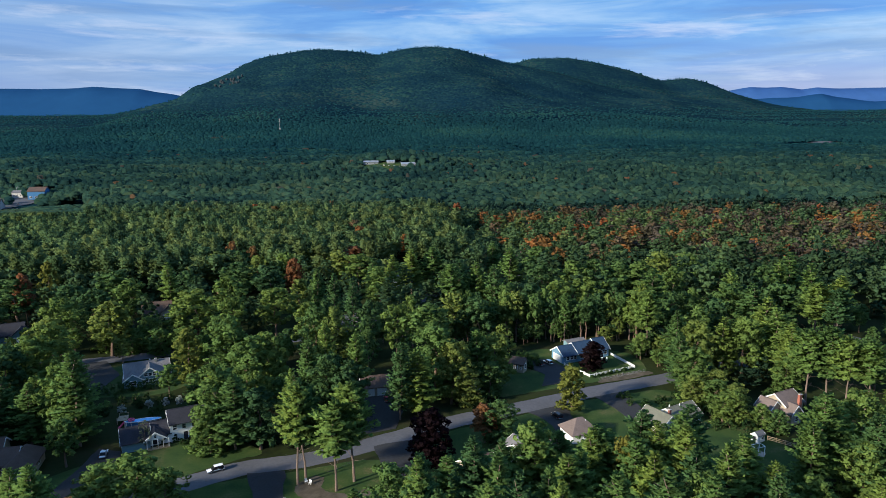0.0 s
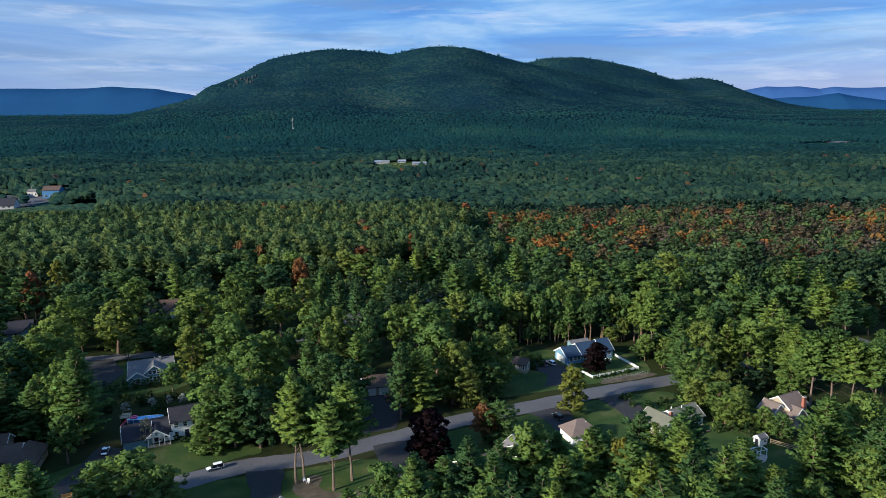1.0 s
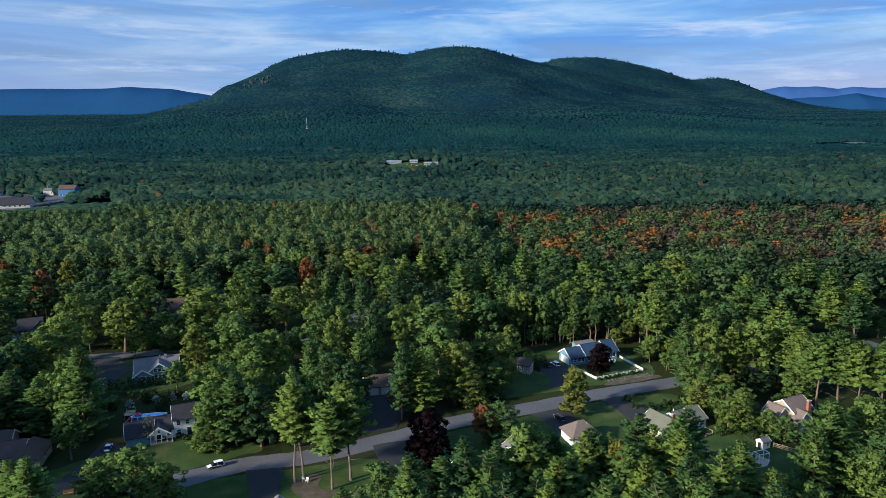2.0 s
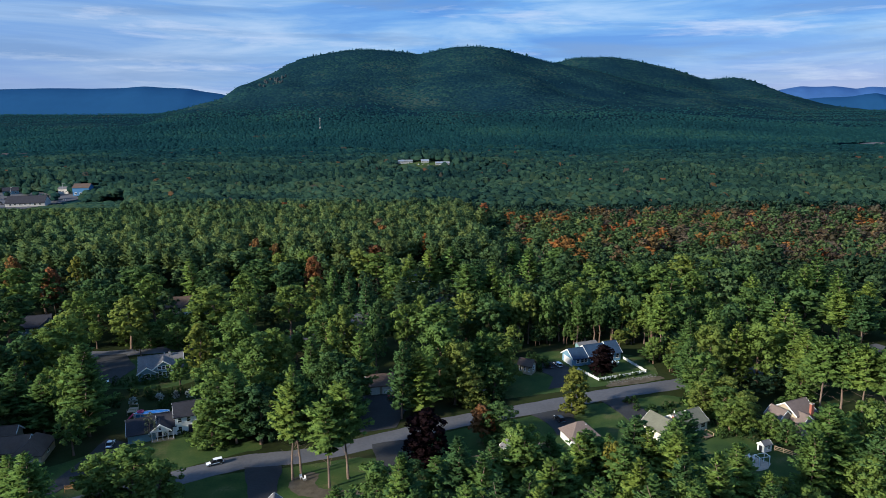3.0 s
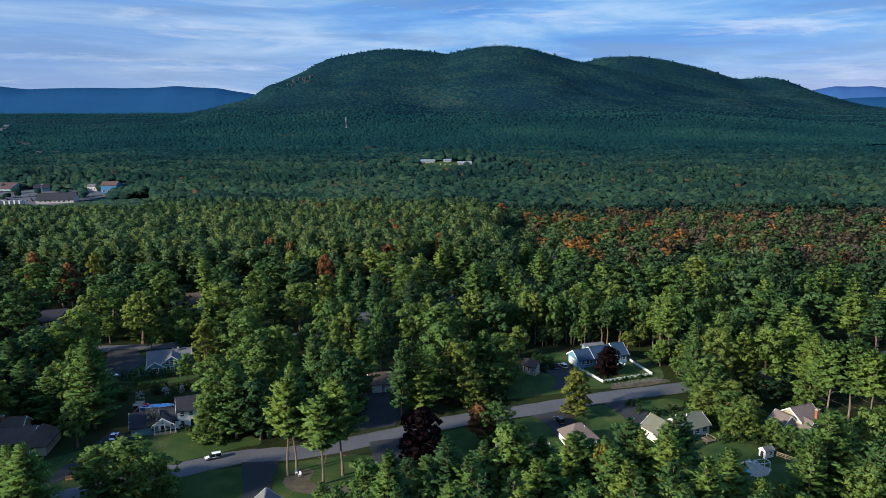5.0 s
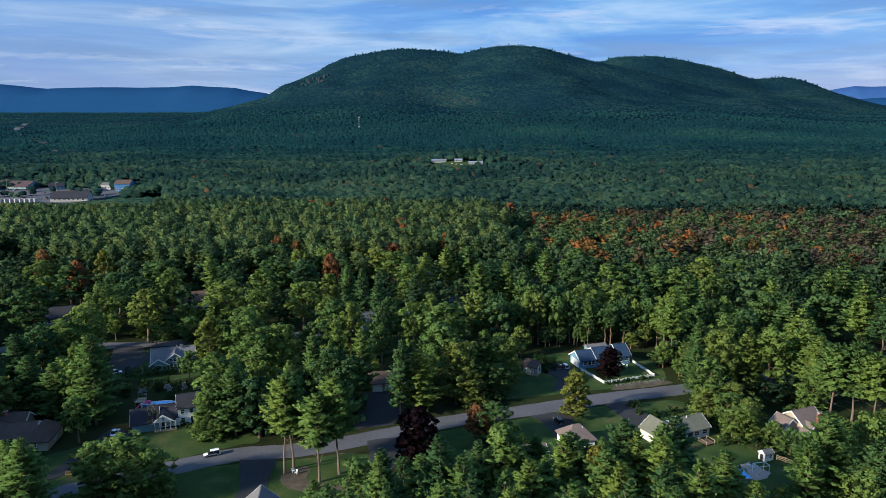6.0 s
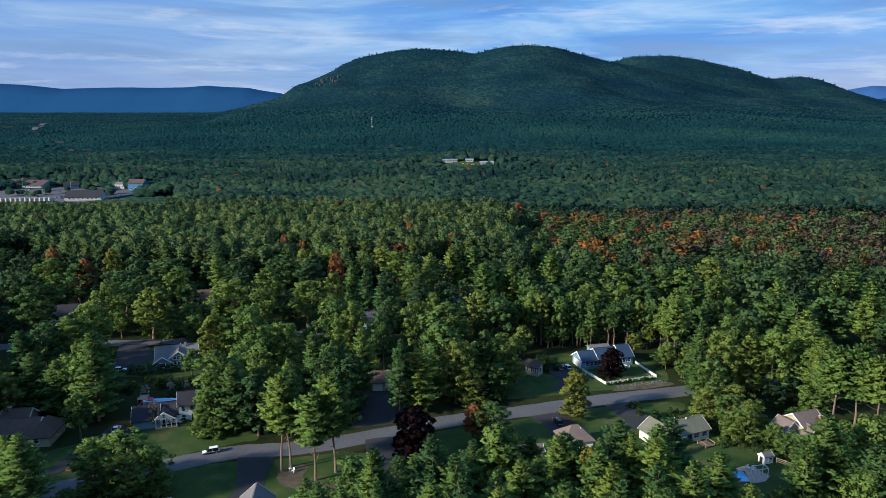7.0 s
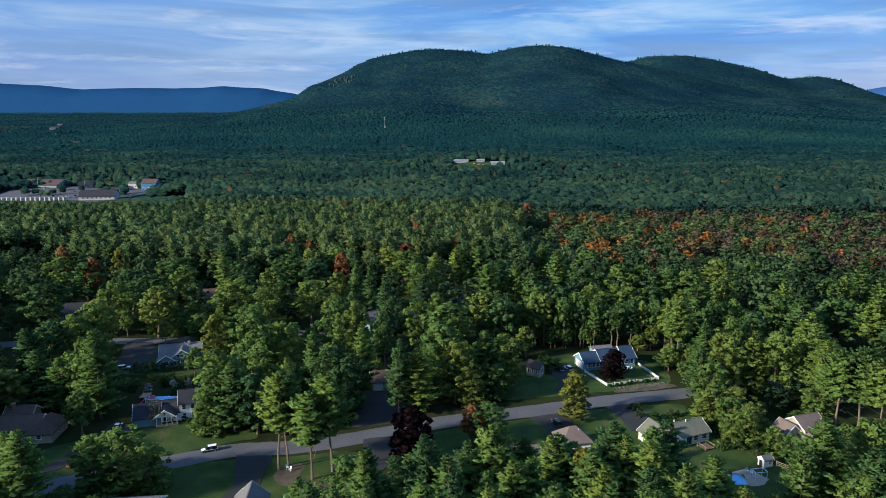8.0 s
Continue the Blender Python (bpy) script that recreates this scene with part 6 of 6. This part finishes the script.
for x, y, yaw in ((75.9, 134.0, 20), (76.5, 133.3, -15), (61.6, 190.0, 40), (63.2, 190.4, -60)):
    garden_chair(x, y, yaw, WHITE, "white plastic garden chair standing outdoors")
for x, y, yaw in ((-17.0, 128.2, 30), (-16.2, 127.6, -20)):
    garden_chair(x, y, yaw, WHITE, "white garden chair under the tall pines")
bench = thing("garden_bench", pose(-61.2, 125.0, 0.01, 0, 0, 24) @ Matrix.Scale(1.15, 4), "orange-brown wooden garden bench on the lawn by the road", "bench")
OILED = plain("oiled_wood", (0.36, 0.17, 0.06), 0.7, vary=0.25, grain=6)
for sx in (-0.7, 0.7):
    for sy, tall in ((-0.25, 0.62), (0.27, 0.95)):
        part("leg", boxed(sx - 0.04, sx + 0.04, sy - 0.04, sy + 0.04, 0, tall), OILED, bench)
    part("armrest", boxed(sx - 0.05, sx + 0.05, -0.3, 0.3, 0.62, 0.66), OILED, bench)
for k in range(4):
    part("seat_slat", boxed(-0.75, 0.75, -0.26 + k * 0.13, -0.16 + k * 0.13, 0.42, 0.45), OILED, bench)
for k in range(3):
    part("back_slat", boxed(-0.75, 0.75, 0.22, 0.25, 0.55 + k * 0.14, 0.65 + k * 0.14), OILED, bench)
table = thing("garden_table", pose(62.3, 190.9, 0.05), "round white garden table in the fenced yard", "table")
part("tabletop", oval(0.6, 0.6, 0.7, 0.74, I4), WHITE, table)
part("leg", boxed(-0.05, 0.05, -0.05, 0.05, 0, 0.7), WHITE, table)

# shrubs
SHRUB_LEAF = foliage("shrub_leaves", [(0, (0.022, 0.05, 0.02)), (1, (0.05, 0.09, 0.03))])
FLOWER = foliage("white_flower_heads", [(0, (0.38, 0.40, 0.36)), (1, (0.5, 0.5, 0.46))])


def shrub(x, y, r, h, leaf, label, seed):
    v, q, vary, bent = broad_crown(seed, h, r, 9, 420, low=0.05, size=0.34)
    root = thing("shrub", pose(x, y, float(height(x, y))), label, "shrub")
    c = new("foliage", leafy("foliage", v, q, leaf, vary, bent))
    c.parent = root
    s = new("stem", trunk_mesh(seed, h, 0.6, 0.05, 4, 0.3, r * 0.6, BARK, "stem"))
    s.parent = root


for i, (x, y) in enumerate(((-60.5, 169.0), (-56.8, 170.2), (-53.6, 170.8), (-66.0, 166.5))):
    shrub(x, y, 1.3, 1.9, FLOWER, "white-flowering shrub behind the pool", 500 + i)
for i, (x, y) in enumerate(((-76, 178.2), (-73.8, 178.4), (-71.6, 178.8), (-69.4, 179.4), (-67.2, 180), (-65, 180.8), (-62.8, 181.6), (-60.6, 182.8))):
    shrub(x, y, 1.9, 3.0, SHRUB_LEAF, "dark clipped hedge shrub before the grey-blue house", 520 + i)
sr = random.Random(8)
for i in range(80):
    x, y, rr, hh = sr.choice((lambda: (sr.uniform(58, 76), sr.uniform(158, 165), 1.2, 1.7), lambda: (sr.uniform(74, 84), sr.uniform(140, 160), 1.7, 2.8), lambda: (sr.uniform(60, 80), sr.uniform(153, 162), 1.6, 2.2), lambda: (sr.uniform(-54, -42), 147.6 + 0.38 * sr.uniform(0, 9), 0.8, 1.0), lambda: (sr.uniform(38, 43), sr.uniform(184, 196), 1.2, 1.8), lambda: (sr.uniform(-75, -55), sr.uniform(164, 176), 1.5, 2.2)))()
    if not near_line(x, y, ROAD, 4.2):
        shrub(x, y, rr * sr.uniform(0.8, 1.2), hh * sr.uniform(0.8, 1.3), SHRUB_LEAF, "dark green garden shrub at the lawn's edge", 560 + i)

for i in range(9):
    shrub(55.6 + 1.55 * i + sr.uniform(-0.4, 0.4), 177.6 + 0.6 * i, sr.uniform(0.5, 0.8), sr.uniform(0.6, 1.0), SHRUB_LEAF, "small green shrub growing before the picket fence", 660 + i)

# ---------------------------------------------------------------- town across the valley
PAVED = plain("car_park_asphalt", (0.05, 0.05, 0.06), 0.9, vary=0.2, grain=0.3, coarse=0.05)


def draped(name, outline, material, label, category, lift=0.4):
    """A paved lot that lies on the land."""
    bm = bmesh.new()
    (x0, y0), (x1, y1), (x2, y2), (x3, y3) = outline
    n = 10
    grid = []
    for i in range(n + 1):
        for j in range(n + 1):
            u, v = i / n, j / n
            x = (x0 * (1 - u) + x1 * u) * (1 - v) + (x3 * (1 - u) + x2 * u) * v
            y = (y0 * (1 - u) + y1 * u) * (1 - v) + (y3 * (1 - u) + y2 * u) * v
            grid.append(bm.verts.new((x, y, float(height(x, y)) + lift)))
    for i in range(n):
        for j in range(n):
            a = i * (n + 1) + j
            bm.faces.new((grid[a], grid[a + n + 1], grid[a + n + 2], grid[a + 1]))
    bmesh.ops.recalc_face_normals(bm, faces=bm.faces)
    return tagged(part(name, bm, material), label, category, kind="structure")


draped("car_park", [(-450, 594), (-345, 612), (-312, 705), (-490, 712)], PAVED, "grey paved car park of the small town", "car park")


def hall(x, y, yaw, size, eave, rise, wall, roof, label, category="building", openings=()):
    h = thing("building", pose(x, y, float(height(x, y)) + 0.3, 0, 0, yaw), label, category)
    block(h, (0, 0), size, eave, rise, wall, roof, openings=openings, trim=False, over=0.5)
    return h


hall(-333, 692, 4, (15.5, 13), 7.6, 3.4, BRIGHT_BLUE, ROOF_BROWN, "bright blue building with brown hipped-looking roof", openings=row_of("window", "f", (-5, 0, 5), 1.2, 2.4, 1.6))
hall(-356, 702, 0, (10, 9), 5.0, 1.6, CONCRETE, ROOF_GREY, "plain pale grey building beside the blue one", openings=row_of("window", "f", (-3, 0, 3), 1.5, 1.4, 1.4))
hall(-354, 632, 12, (32, 17), 3.2, 5.4, CONCRETE, ROOF_DARK, "long white building with dark grey roof", openings=row_of("window", "f", (-12, -8, -4, 0, 4, 8, 12), 1.2, 1.8, 1.4) + [("window", "l", 0, 1.2, 2.4, 1.6)])
hall(-458, 708, -8, (46, 24), 2.0, 5.0, GREY_BLUE_WALL, MAROON, "large hall with low reddish-brown roof", openings=row_of("window", "f", (-20, -14, -8, -2, 4, 10, 16), 0.7, 2.4, 1.0))
hall(-409, 700, 30, (14, 9), 3.6, 3.0, GREY_BLUE_WALL, ROOF_DARK, "dark-roofed town house beside the car park", "house", row_of("window", "f", (-4, 0, 4), 1.2, 1.2, 1.4))
hall(-478, 735, 15, (20, 12), 4.5, 2.5, WHITE, ROOF_GREY, "pale town building with grey roof", openings=row_of("window", "f", (-6, 0, 6), 1.2, 1.6, 1.4))
vr = random.Random(12)
for i in range(16):
    x, y = -437 + 4.0 * i, 602 + 0.86 * i
    v = thing("van", pose(x, y, float(height(x, y)) + 0.45, 0, 0, 70) @ Matrix.Diagonal((1.0, 0.7, 1.6, 1)), "tall white box van parked in a long row", "van", "vans in the car park row")
    b = prism([(-2.6, 0.4), (-2.6, 2.5), (1.4, 2.5), (2.3, 1.5), (2.7, 1.3), (2.7, 0.4)], 2.0, Matrix.Translation((0, -1.0, 0)))
    part("body", b, CONCRETE, v)
    part("windscreen", prism([(1.5, 2.42), (1.56, 2.46), (2.36, 1.56), (2.3, 1.5)], 1.8, Matrix.Translation((0, -0.9, 0))), GLASS, v)
    for wx in (-1.6, 1.7):
        for s in (-1, 1):
            bm = bmesh.new()
            bmesh.ops.create_cone(bm, cap_ends=True, segments=8, radius1=0.36, radius2=0.36, depth=0.24, matrix=Matrix.Translation((wx, s * 0.9, 0.3)) @ pose(0, 0, 0, 90, 0, 0))
            part("wheel", bm, TYRE, v)
for i in range(26):
    x, y = vr.uniform(-460, -320), vr.uniform(622, 690)
    car(x, y, vr.choice((0, 90, 20)), vr.choice(("white", "grey", "black", "red")), "sedan", "car standing in the town's car park", float(height(x, y)) + 0.45)


def lamp_post(x, y, h):
    root = thing("street_lamp", pose(x, y, float(height(x, y))), "tall pale street lamp over the car park", "street lamp")
    part("pole", boxed(-0.1, 0.1, -0.1, 0.1, -0.2, h), MAST_GREY, root)
    part("arm", boxed(-0.1, 1.8, -0.1, 0.1, h - 0.3, h), MAST_GREY, root)
    part("lamp_head", boxed(1.2, 2.2, -0.3, 0.3, h - 0.1, h + 0.15), MAST_GREY, root)


for x, y in ((-352, 690), (-390, 668), (-455, 690)):
    lamp_post(x, y, 12)

# ---------------------------------------------------------------- depot on the knoll
draped("yard", [(-37, 786), (45, 783), (46, 824), (-36, 826)], LAWN, "grassy yard of a depot among the trees", "yard", 0.5)
for x, y, yaw, size, eave, roof, label in ((-19, 815, 5, (17, 8), 4.5, METAL, "long pale metal depot shed with flat roof"), (24, 806, 3, (16, 7), 3.4, METAL, "long white depot shed among the trees"), (4, 812, 0, (9, 6), 3.2, METAL, "small pale metal depot shed")):
    hall(x, y, yaw, size, eave * 0.62, 1.2, MAST_GREY, roof, label, openings=row_of("window", "f", (-size[0] / 4, size[0] / 4), 0.6, 2, 1.0))
for x, y, yaw, p in ((2, 801, 80, "white"), (-3, 802, 60, "white"), (8, 800, 20, "white"), (14, 799, 90, "grey"), (20, 798, 10, "white"), (30, 797, 70, "white"), (-10, 803, 10, "white")):
    car(x, y, yaw, p, "pickup", "pale pickup truck standing in the depot yard", float(height(x, y)) + 0.55)

# ---------------------------------------------------------------- lattice mast below the mountain
bx, by = -253.0, 1700.0
bz = float(height(bx, by))
mast = thing("radio_mast", pose(bx, by, bz), "slim pale lattice radio mast with antenna panels", "radio mast")
top = 66.0 - bz
for sx, sy in ((-1, -0.6), (1, -0.6), (0, 1.1)):
    bm = bmesh.new()
    vs = []
    for z, k in ((-1, 1.0), (top, 0.5)):
        vs.append([bm.verts.new((sx * k + dx, sy * k + dy, z)) for dx, dy in ((-0.13, -0.13), (0.13, -0.13), (0.13, 0.13), (-0.13, 0.13))])
    for k in range(4):
        bm.faces.new((vs[0][k], vs[0][(k + 1) % 4], vs[1][(k + 1) % 4], vs[1][k]))
    part("leg", bm, MAST_GREY, mast)
for i in range(int(top / 3.5)):
    k = 1.0 - 0.5 * (i * 3.5 / top)
    part("brace", boxed(-k, k, -0.6 * k - 0.12, -0.6 * k + 0.12, i * 3.5, i * 3.5 + 0.2), MAST_GREY, mast)
for a in (0, 120, 240):
    for z in (top - 3, top - 8):
        part("antenna_panel", boxed(-0.5, 0.5, -1.7, -1.4, z, z + 2.2, pose(0, 0, 0, 0, 0, a)), MAST_GREY, mast)
hut = thing("equipment_hut", pose(bx + 1.0, by - 4, bz + 9), "white equipment hut at the foot of the mast", "hut")
part("wall", boxed(-1.8, 1.8, -1.5, 1.5, -12, 2.0), MAST_GREY, hut)
part("roof", boxed(-2.0, 2.0, -1.7, 1.7, 2.0, 2.3), METAL, hut)

# ---------------------------------------------------------------- road on its bank across the valley
bm = bmesh.new()
prev = None
for i in range(13):
    s = i / 12
    x, y = 865 + 110 * s, 1370 + 80 * s
    z = float(height(x, y))
    top = max(z + 5, 11.0)
    row = [bm.verts.new((x + 14, y - 20, z - 2)), bm.verts.new((x + 5, y - 6, top)), bm.verts.new((x - 5, y + 6, top + 0.3)), bm.verts.new((x - 14, y + 20, z - 2))]
    if prev:
        for k in range(3):
            bm.faces.new((prev[k], prev[k + 1], row[k + 1], row[k]))
    prev = row
bmesh.ops.recalc_face_normals(bm, faces=bm.faces)
tagged(part("road_bank", bm, ASPHALT), "pale highway on a high bank across the valley", "road", kind="structure")

# rock ledge on the mountain's shoulder
lr = random.Random(4)
ledge = thing("rock_ledge", pose(0, 0, 0), "grey rock ledges on the mountain's steep shoulder", "rock")
for i in range(26):
    x, y = -655 + lr.uniform(-50, 45), 3070 + lr.uniform(-80, 50)
    z = float(height(x, y)) + lr.uniform(0, 4)
    bm = bmesh.new()
    bmesh.ops.create_icosphere(bm, subdivisions=1, radius=1.0)
    for v in bm.verts:
        v.co = Vector((v.co.x * lr.uniform(3, 7), v.co.y * 4, v.co.z * lr.uniform(5, 11)))
    bm.transform(Matrix.Translation((x, y, z)))
    part("outcrop", bm, LEDGE, ledge)

# houses far up the western slope
bm = bmesh.new()
prev = None
for i in range(25):
    k = i / 24
    x, y = -1046 - 420 * k - 40 * math.sin(k * 3), 1667 + 640 * k
    z = float(height(x, y)) + 1.5
    row = [bm.verts.new((x - 8, y - 3, z)), bm.verts.new((x, y, z + 0.4)), bm.verts.new((x + 8, y + 3, z))]
    if prev:
        for j in range(2):
            bm.faces.new((prev[j], prev[j + 1], row[j + 1], row[j]))
    prev = row
bmesh.ops.recalc_face_normals(bm, faces=bm.faces)
tagged(part("hill_road", bm, ASPHALT), "pale road climbing the far western slope", "road", kind="structure")
for dx, dy, yaw in ((-907, 1484, 10), (-936, 1502, 40), (-960, 1540, 20), (-706, 1196, -20), (-690, 1216, 15), (-728, 1222, 30)):
    hall(dx, dy, yaw, (15, 10), 6.0, 3.5, GREY_BLUE_WALL, ROOF_DARK, "grey-blue house with dark roof on the far western slope", "house", row_of("window", "f", (-4, 0, 4), 3.5, 1.6, 1.6))

# thin young tree before the garage
v, q, vary, bent = broad_crown(610, 7.0, 1.5, 14, 420, low=0.2, size=0.34)
young = thing("young_tree", pose(-53.6, 145.8, 0), "thin grey-green young tree before the white house", "tree")
part_crown = new("crown", leafy("crown", v, q, foliage("grey_green_leaves", [(0, (0.09, 0.11, 0.075)), (1, (0.11, 0.13, 0.09))]), vary, bent))
part_crown.parent = young
part_trunk = new("trunk", trunk_mesh(611, 7.0, 0.9, 0.09, 12, 0.25, 1.2, BARK))
part_trunk.parent = young
